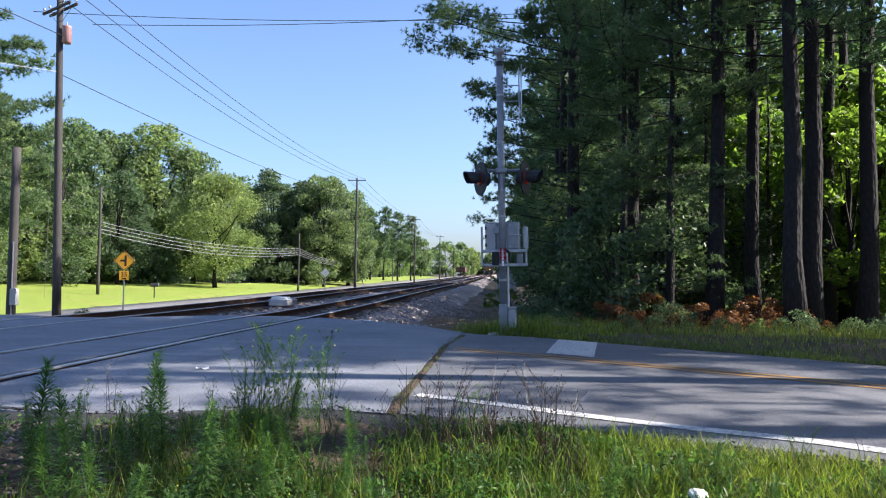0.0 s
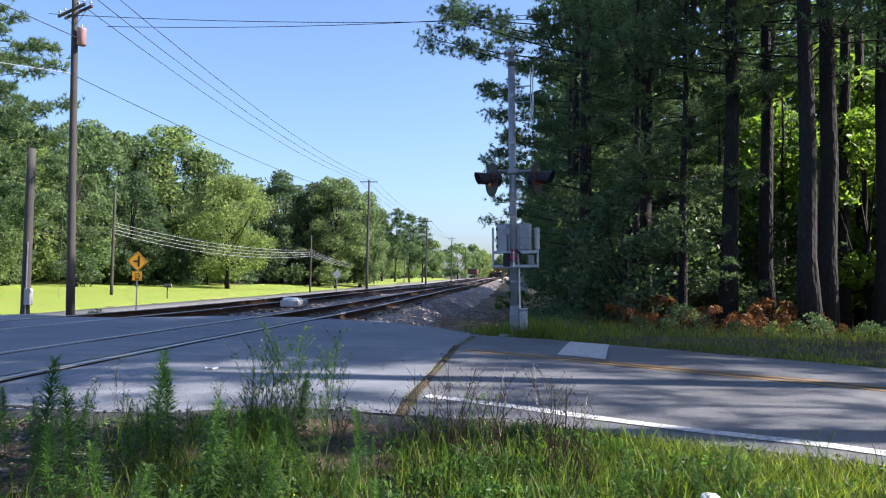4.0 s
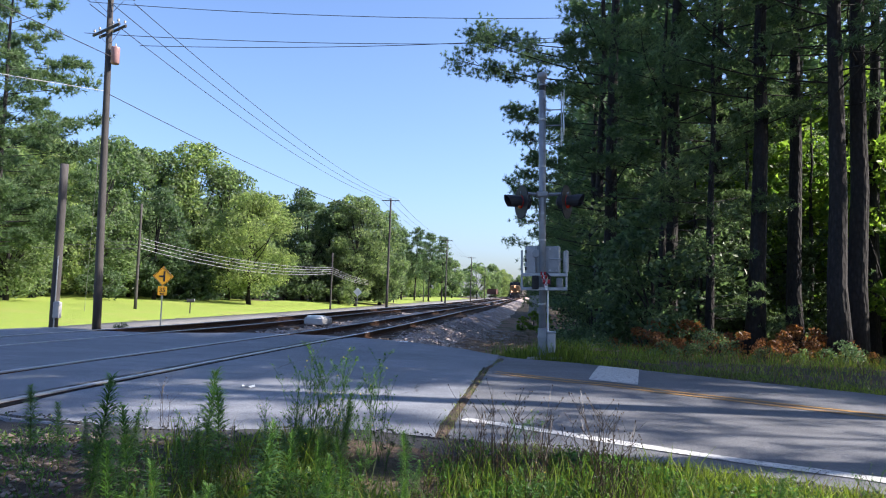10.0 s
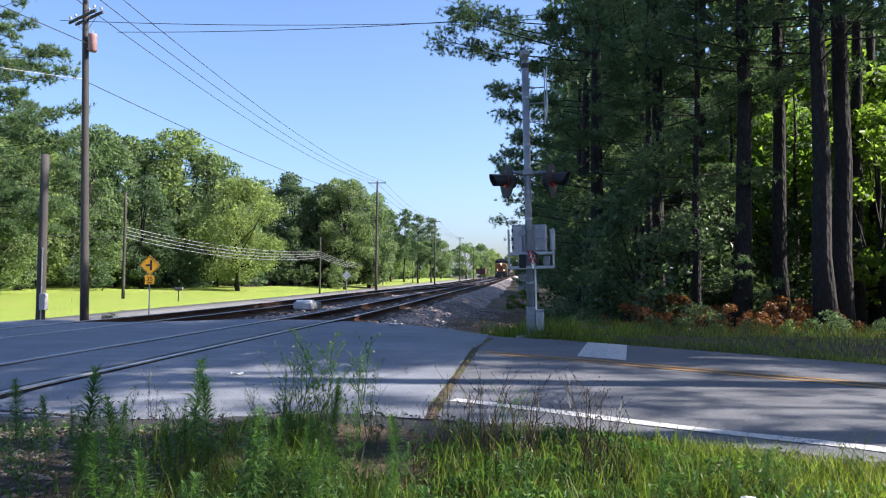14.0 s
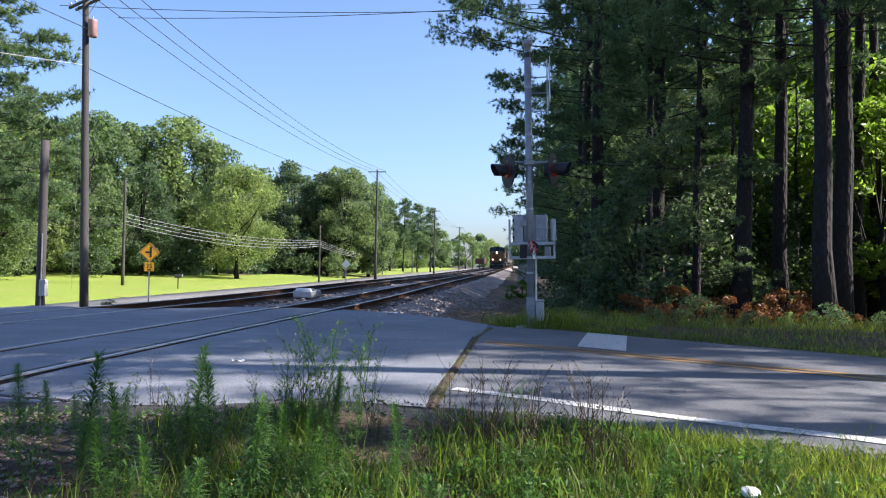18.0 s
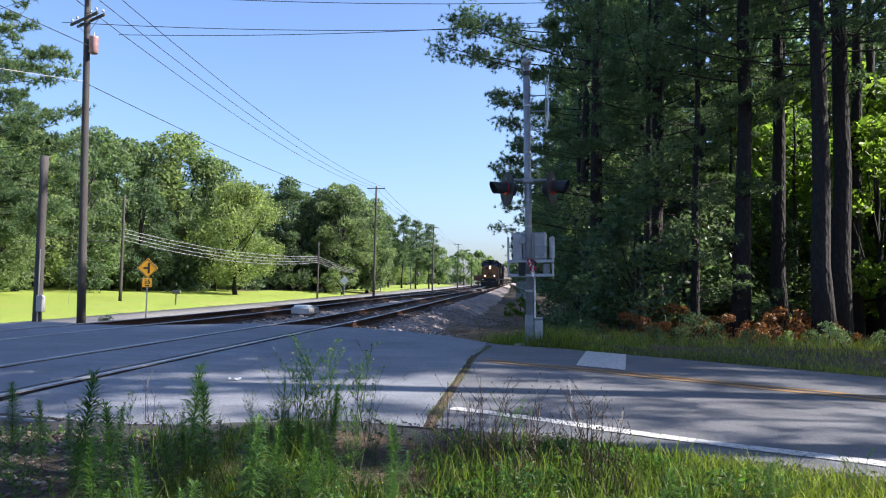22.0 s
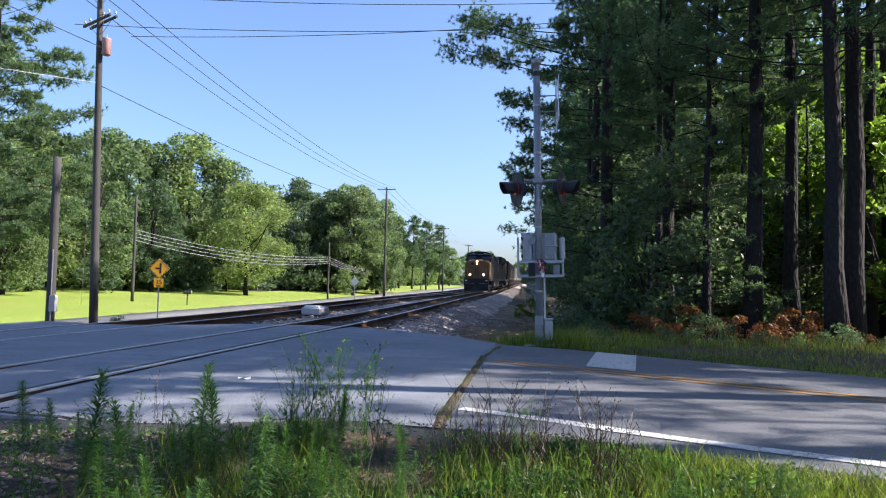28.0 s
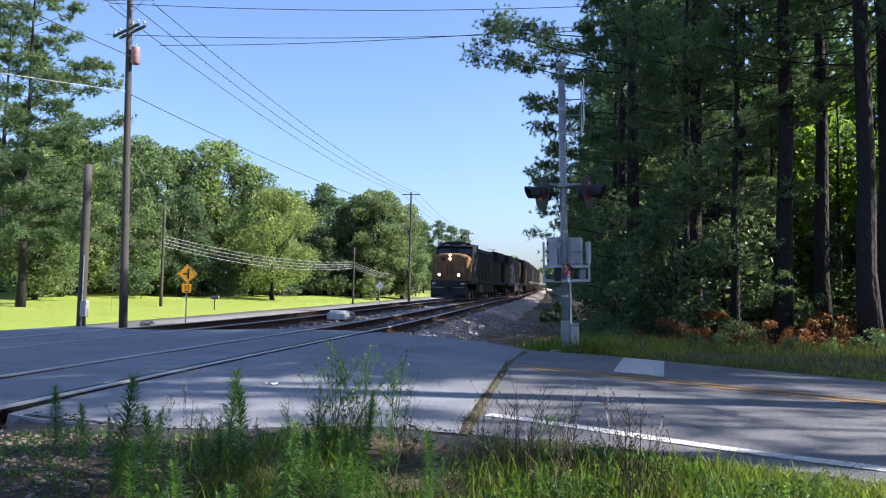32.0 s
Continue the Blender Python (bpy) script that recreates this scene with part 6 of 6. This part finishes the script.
def branching(seed, h, leafy, material, heads, thick=1.0):
    """An airy branching weed: thin stalks with small leaves or seed heads. Returns meshes."""
    rng = random.Random(seed)
    stalk, bits, buds = Geo(), Geo(), Geo()
    for b in range(5 if leafy else 3):
        th = rng.uniform(0, 6.28)
        main = limb_points(rng, (rng.uniform(-0.04, 0.04), rng.uniform(-0.04, 0.04), 0), (0.2 * math.cos(th), 0.2 * math.sin(th), 1), h * rng.uniform(0.7, 1.05), 0.03, 6)
        stalk.tube(main, [thick * w for w in (0.004, 0.0036, 0.0032, 0.0028, 0.0024, 0.002, 0.0012)], 4)
        for k in range(9):
            i = rng.randrange(1, 6)
            a = main[i].lerp(main[i + 1 if i < 6 else i], rng.random())
            ph = rng.uniform(0, 6.28)
            twig = limb_points(rng, a, (0.7 * math.cos(ph), 0.7 * math.sin(ph), 0.8), h * rng.uniform(0.12, 0.3), 0.06, 3)
            stalk.tube(twig, [thick * w for w in (0.002, 0.0016, 0.0012, 0.0008)], 3)
            for q in range(leafy):
                w = twig[rng.randrange(0, 3)].lerp(twig[3], rng.random())
                d = Vector((rng.gauss(0, 1), rng.gauss(0, 1), rng.uniform(-0.1, 0.9))).normalized() * rng.uniform(0.018, 0.042)
                s = d.cross(Vector((0, 0, 1))) * 0.28
                n0 = len(bits.v)
                bits.v += [w, w + d * 0.5 + s, w + d, w + d * 0.5 - s]
                bits.f += [(n0, n0 + 1, n0 + 2, n0 + 3)]
            if rng.random() < heads:
                t = twig[-1]
                buds.tube([t, t + Vector((0, 0, 0.006)), t + Vector((0, 0, 0.013))], [0.003, 0.007, 0.003], 5)
    return stalk.mesh("stalk", material), (bits.mesh("foliage", material) if leafy else None), (buds.mesh("inflorescence", MAT["flower"] if leafy else material) if buds.v else None)


def set_weed(meshes, names, x, y, size, turn, label, group, base=None):
    z = float(ground_height(np.array(x), np.array(y))) - 0.02
    t = thing("weed", pose(x, y, z, 7 * math.sin(turn * 1.3), 7 * math.cos(turn * 2.1), turn) @ Matrix.Diagonal((size, size, size, 1)), label, "weed", group)
    for name, me in zip(names, meshes):
        if me:
            tagged(part(name, me, None, t), kind="stuff" if name in ("inflorescence", "inflorescence", "foliage") else "")


TALL = [bottlebrush(81 + i, 0.8) for i in range(4)]
spots = [(-2.53, 4.21, 0.53), (-2.13, 3.95, 0.42), (-2.03, 4.56, 0.52), (-1.82, 4.39, 0.43), (-1.42, 3.93, 0.34), (-1.78, 3.6, 0.21), (-3.37, 4.83, 0.34), (-1.0, 4.28, 0.25), (-2.92, 4.48, 0.29), (-2.08, 3.66, 0.27), (-1.29, 4.05, 0.25), (-0.98, 3.68, 0.2), (-0.68, 4.02, 0.1), (0.66, 3.76, 0.2), (-1.53, 3.42, 0.15), (-0.38, 3.35, 0.1)]
rng = random.Random(8)
for i, (x, y, top) in enumerate(spots):
    h = top - float(land_z(x, y))
    set_weed(TALL[i % 4], ("stem", "foliage"), x, y, h / 0.8, i * 71, "tall bright green leafy weed with a feathery stem", "leafy weeds")
for i in range(64):
    x, y = rng.uniform(-3.0, 1.6), rng.uniform(2.9, 5.4)
    if y < float(along(NEAR_EDGE, x)) - 0.4:
        set_weed(TALL[i % 4], ("stem", "foliage"), x, y, rng.uniform(0.2, 0.6) * (1.0 if x < 0 else 0.6), i * 47, "low green leafy weed in the grass", "low weeds")
AIRY = [branching(91 + i, 0.9, 16, MAT["weed"], 0.07) for i in range(3)]
for i, (x, y, top) in enumerate([(-1.55, 5.31, 0.67), (-1.36, 5.23, 0.64), (-1.69, 5.31, 0.51), (-1.12, 5.26, 0.64), (-1.02, 5.18, 0.45), (-1.31, 5.4, 0.46), (-1.8, 5.1, 0.3), (-1.45, 4.9, 0.35), (-0.85, 5.0, 0.2)]):
    set_weed(AIRY[i % 3], ("stalk", "foliage", "inflorescence"), x, y, (top - float(land_z(x, y))) / 0.9, i * 57, "airy dark green branching weed with tiny flowers", "branching weeds")
for i in range(60):
    x, y = rng.uniform(-2.8, 2.2), rng.uniform(2.9, 5.5)
    if y < float(along(NEAR_EDGE, x)) - 0.3:
        set_weed(AIRY[i % 3], ("stalk", "foliage", "inflorescence"), x, y, rng.uniform(0.25, 0.6) * (1.0 if x < 0 else 0.6), i * 61, "low bushy green weed in the grass", "low weeds")
DRY = [branching(97 + i, 0.8, 0, MAT["dry_dark"], 0.9, 1.15) for i in range(3)]
for i, (x, y, top) in enumerate([(-0.25, 4.96, 0.46), (-0.14, 4.87, 0.44), (0.02, 4.78, 0.51), (0.39, 4.62, 0.49), (0.53, 4.54, 0.46), (0.15, 4.8, 0.42), (-2.75, 5.5, 0.31), (0.33, 4.72, 0.47), (-0.44, 5.04, 0.47), (0.42, 4.43, 0.39), (0.05, 4.6, 0.3), (0.6, 4.3, 0.25), (-0.32, 4.7, 0.42), (-0.1, 4.55, 0.36), (-0.5, 4.85, 0.36), (0.5, 4.62, 0.5), (0.46, 4.5, 0.42), (-0.2, 5.05, 0.5), (0.1, 4.95, 0.4), (-0.62, 4.6, 0.2), (0.0, 4.3, 0.22), (0.48, 4.2, 0.24)]):
    set_weed(DRY[i % 3], ("stalk", "foliage", "inflorescence"), x, y, (top - float(land_z(x, y))) / 0.8, i * 83, "thin dry brown weed stalks with seed heads", "dry weeds")

# rusty bracken and low bushes at the foot of the woods
SHRUB = [broadleaf(101, 1.3, 0.75, 0.05, 1500, 0.085, MAT["leaf_rust"], 18), broadleaf(102, 1.5, 0.8, 0.05, 1700, 0.1, MAT["leaf"], 18), broadleaf(103, 1.4, 0.9, 0.05, 1700, 0.1, MAT["leaf_shade"], 18)]
for k, x, y, s in ((0, 2.9, 20.6, 1.0), (0, 3.6, 21.2, 1.1), (0, 4.7, 19.8, 0.8), (0, 5.4, 20.4, 0.9), (0, 6.7, 20.6, 1.0), (0, 7.3, 21.5, 1.1), (0, 4.0, 20.2, 0.7), (2, 4.4, 19.0, 0.7), (2, 1.7, 20.6, 0.8), (0, 3.1, 19.2, 0.8), (2, 8.9, 19.2, 0.5), (2, 1.2, 22, 1.0), (2, 10, 20, 0.6), (2, 2.6, 17.3, 0.3), (0, 4.3, 20.9, 1.1), (0, 6.2, 20.0, 0.8), (0, 7.9, 20.9, 0.9), (0, 5.9, 19.4, 0.7), (0, 2.2, 21.4, 0.8), (0, 3.3, 19.9, 0.5), (0, 8.3, 20.0, 0.6), (2, 3.2, 18.6, 0.5), (1, 6.4, 18.2, 0.45), (2, 7.4, 18.9, 0.6), (1, 1.2, 16.6, 0.4), (2, 5.2, 17.4, 0.4), (1, 9.4, 17.5, 0.5)):
    t = plant_tree("shrub", SHRUB[k], x, y, (x * 77 + y * 31) % 360, s, "rust-brown dead bracken at the foot of the pines" if k == 0 else "low green bush at the edge of the woods", "low growth")
for x, y, s in ((-48, 66, 3.0), (-52, 66, 4.2), (-56, 68, 4), (-44, 71, 2.6), (-31, 116, 3), (-27.5, 113, 3), (-40, 116, 4), (-36, 117, 4.5), (-44, 112, 4), (-60, 72, 5)):
    plant_tree("shrub", SHRUB[1 if x > -32 else 2], x, y, (x * 77 + y * 31) % 360, s, "leafy bush at the edge of the lawn", "bushes by the lawn")
plant_tree("sapling", SHRUB[2], -20.2, 34.6, 40, 0.55, "small dark sapling beside the tall pole", "")

# ---- small things ----
switch = thing("switch_machine", pose(-7.72, 26.1, -0.17), "pale grey switch machine box beside the far track", "switch machine")
part("case", Geo().box((0, 0, 0.2), (0.7, 0.85, 0.26), 0.04), MAT["plastic_grey"], switch)
part("lid", Geo().box((0, -0.1, 0.35), (0.56, 0.5, 0.1), 0.03), MAT["white"], switch)
part("motor", Geo().box((0.1, 0.75, 0.18), (0.4, 0.5, 0.26), 0.05), MAT["plastic_grey"], switch)
part("throw_rod", Geo().tube([(-0.3, 0.2, 0.08), (-1.2, 0.2, 0.08)], 0.025, 6), MAT["rust"], switch)
mail = thing("mailbox", pose(-28.7, 59.5, float(land_z(-28.7, 59.5)) - 0.02, 0, 0, 25), "black roadside mailbox with a white flag on a post", "mailbox")
part("post", Geo().box((0, 0, 0.5), (0.1, 0.1, 1.0), 0.01), MAT["pole"], mail)
part("box", Geo().extrude([(-0.14, 1.0), (0.14, 1.0), (0.14, 1.16), (0.1, 1.26), (0, 1.3), (-0.1, 1.26), (-0.14, 1.16)], 0, -0.3, 0.3), MAT["black"], mail)
part("flag", Geo().box((0.32, 0.1, 1.2), (0.05, 0.02, 0.2), 0.005), MAT["white"], mail)
hut_z = float(land_z(0.6, 75)) + float(rise(75)) - 0.1
hut = thing("relay_hut", pose(0.6, 75, hut_z), "plain grey steel signal hut beside the track", "equipment hut")
part("footing", Geo().box((0, 0, 0.1), (2.1, 1.9, 0.3), 0.02), MAT["concrete"], hut)
part("body", Geo().box((0, 0, 1.4), (1.95, 1.75, 2.3), 0.02), MAT["plastic_grey"], hut)
part("roof", Geo().box((0, 0, 2.6), (2.15, 1.95, 0.12), 0.03), MAT["galv"], hut)
hut_door = part("door", Geo().box((-0.3, -0.89, 1.35), (0.85, 0.04, 1.95), 0.01), MAT["plastic_grey"], hut)
part("handle", Geo().tube([(0.02, -0.92, 1.3), (0.02, -0.95, 1.3), (0.02, -0.95, 1.45)], 0.015, 8), MAT["steel_dark"], hut_door)
part("vent", Geo().box((0.55, -0.885, 2.1), (0.4, 0.03, 0.3), 0.01), MAT["steel_dark"], hut)
gond = thing("gondola_car", pose(-13.4, 240, -0.4 + float(rise(240))), "rusty brown open freight car standing on a siding", "freight car")
gb = part("body", Geo().box((0, 6, 1.5), (3.0, 13, 0.3), 0.03).box((-1.45, 6, 2.3), (0.1, 13, 1.5), 0.02).box((1.45, 6, 2.3), (0.1, 13, 1.5), 0.02).box((0, -0.45, 2.3), (2.8, 0.1, 1.5), 0.02).box((0, 12.45, 2.3), (2.8, 0.1, 1.5), 0.02), MAT["rust_car"], gond)
for x in (-1.0, -0.33, 0.33, 1.0):
    part("end_rib", Geo().box((x, -0.53, 2.3), (0.1, 0.08, 1.4), 0.02), MAT["rust_car"], gb)
truck(gond, 1.6, 1.7, 2, 0.46)
truck(gond, 10.4, 1.7, 2, 0.46)
for i, (x, y, w) in enumerate(((-2.97, 7.7, 0.13), (-2.84, 16.4, 0.3))):
    g = Geo()
    for a in range(4):
        for b in range(3):
            g.v.append(Vector((w * (a / 3 - 0.5), 0.5 * w * (b / 2 - 0.5), 0.012 + 0.014 * math.sin(a * 2.1 + b + i))))
            if a and b:
                k = a * 3 + b
                g.f.append((k - 4, k - 1, k, k - 3))
    ob = solid("litter", g, MAT["white"], "crumpled white scrap of litter on the pavement", "litter", "litter", m=pose(x, y, 0.004, 0, 0, 25 + 60 * i))
    md = ob.modifiers.new("thick", "SOLIDIFY")
    md.thickness = 0.003
ob = solid("litter", Geo().box((0, 0, 0), (0.11, 0.07, 0.05), 0.02), MAT["white"], "crumpled white scrap of litter in the grass", "litter", "litter", m=pose(1.17, 4.02, float(land_z(1.17, 4.02)) + 0.1, 20, 12, 30))


# cracks and tar lines in the crossing pavement
def crack(seed, points, width):
    rng = random.Random(seed)
    g = Geo()
    pts = []
    for (x0, y0), (x1, y1) in zip(points, points[1:]):
        for k in range(10):
            u = k / 10
            pts.append((x0 + (x1 - x0) * u + rng.uniform(-0.035, 0.035), y0 + (y1 - y0) * u + rng.uniform(-0.035, 0.035)))
    for i, (x, y) in enumerate(pts):
        w = width * rng.uniform(0.35, 1.2)
        z = 0.006 * bumpy(x, y, 0.9, 1) + 0.003
        g.v += [Vector((x - w, y - w * 0.4, z)), Vector((x + w, y + w * 0.4, z))]
        if i:
            g.f.append((2 * i - 2, 2 * i - 1, 2 * i + 1, 2 * i))
    part("crack", g, MAT["black"], crossing if points[0][0] < -0.7 else road, "dark crack in the asphalt")


crack(1, [(-0.8, 9.6), (-1.3, 8.9), (-1.25, 8.1), (-1.7, 7.3)], 0.008)
crack(2, [(-1.3, 8.9), (-1.9, 8.6), (-2.4, 8.9)], 0.006)
crack(3, [(-1.1, 12.0), (-1.6, 12.3), (-2.7, 14.2)], 0.006)
crack(4, [(-3.9, 7.0), (-3.3, 8.8), (-3.5, 10.6), (-3.2, 13.0)], 0.008)
crack(5, [(0.6, 8.0), (1.5, 7.3), (2.6, 6.8)], 0.006)
crack(6, [(-0.4, 7.9), (0.3, 8.3), (0.6, 8.0), (1.2, 8.4)], 0.006)


motions()
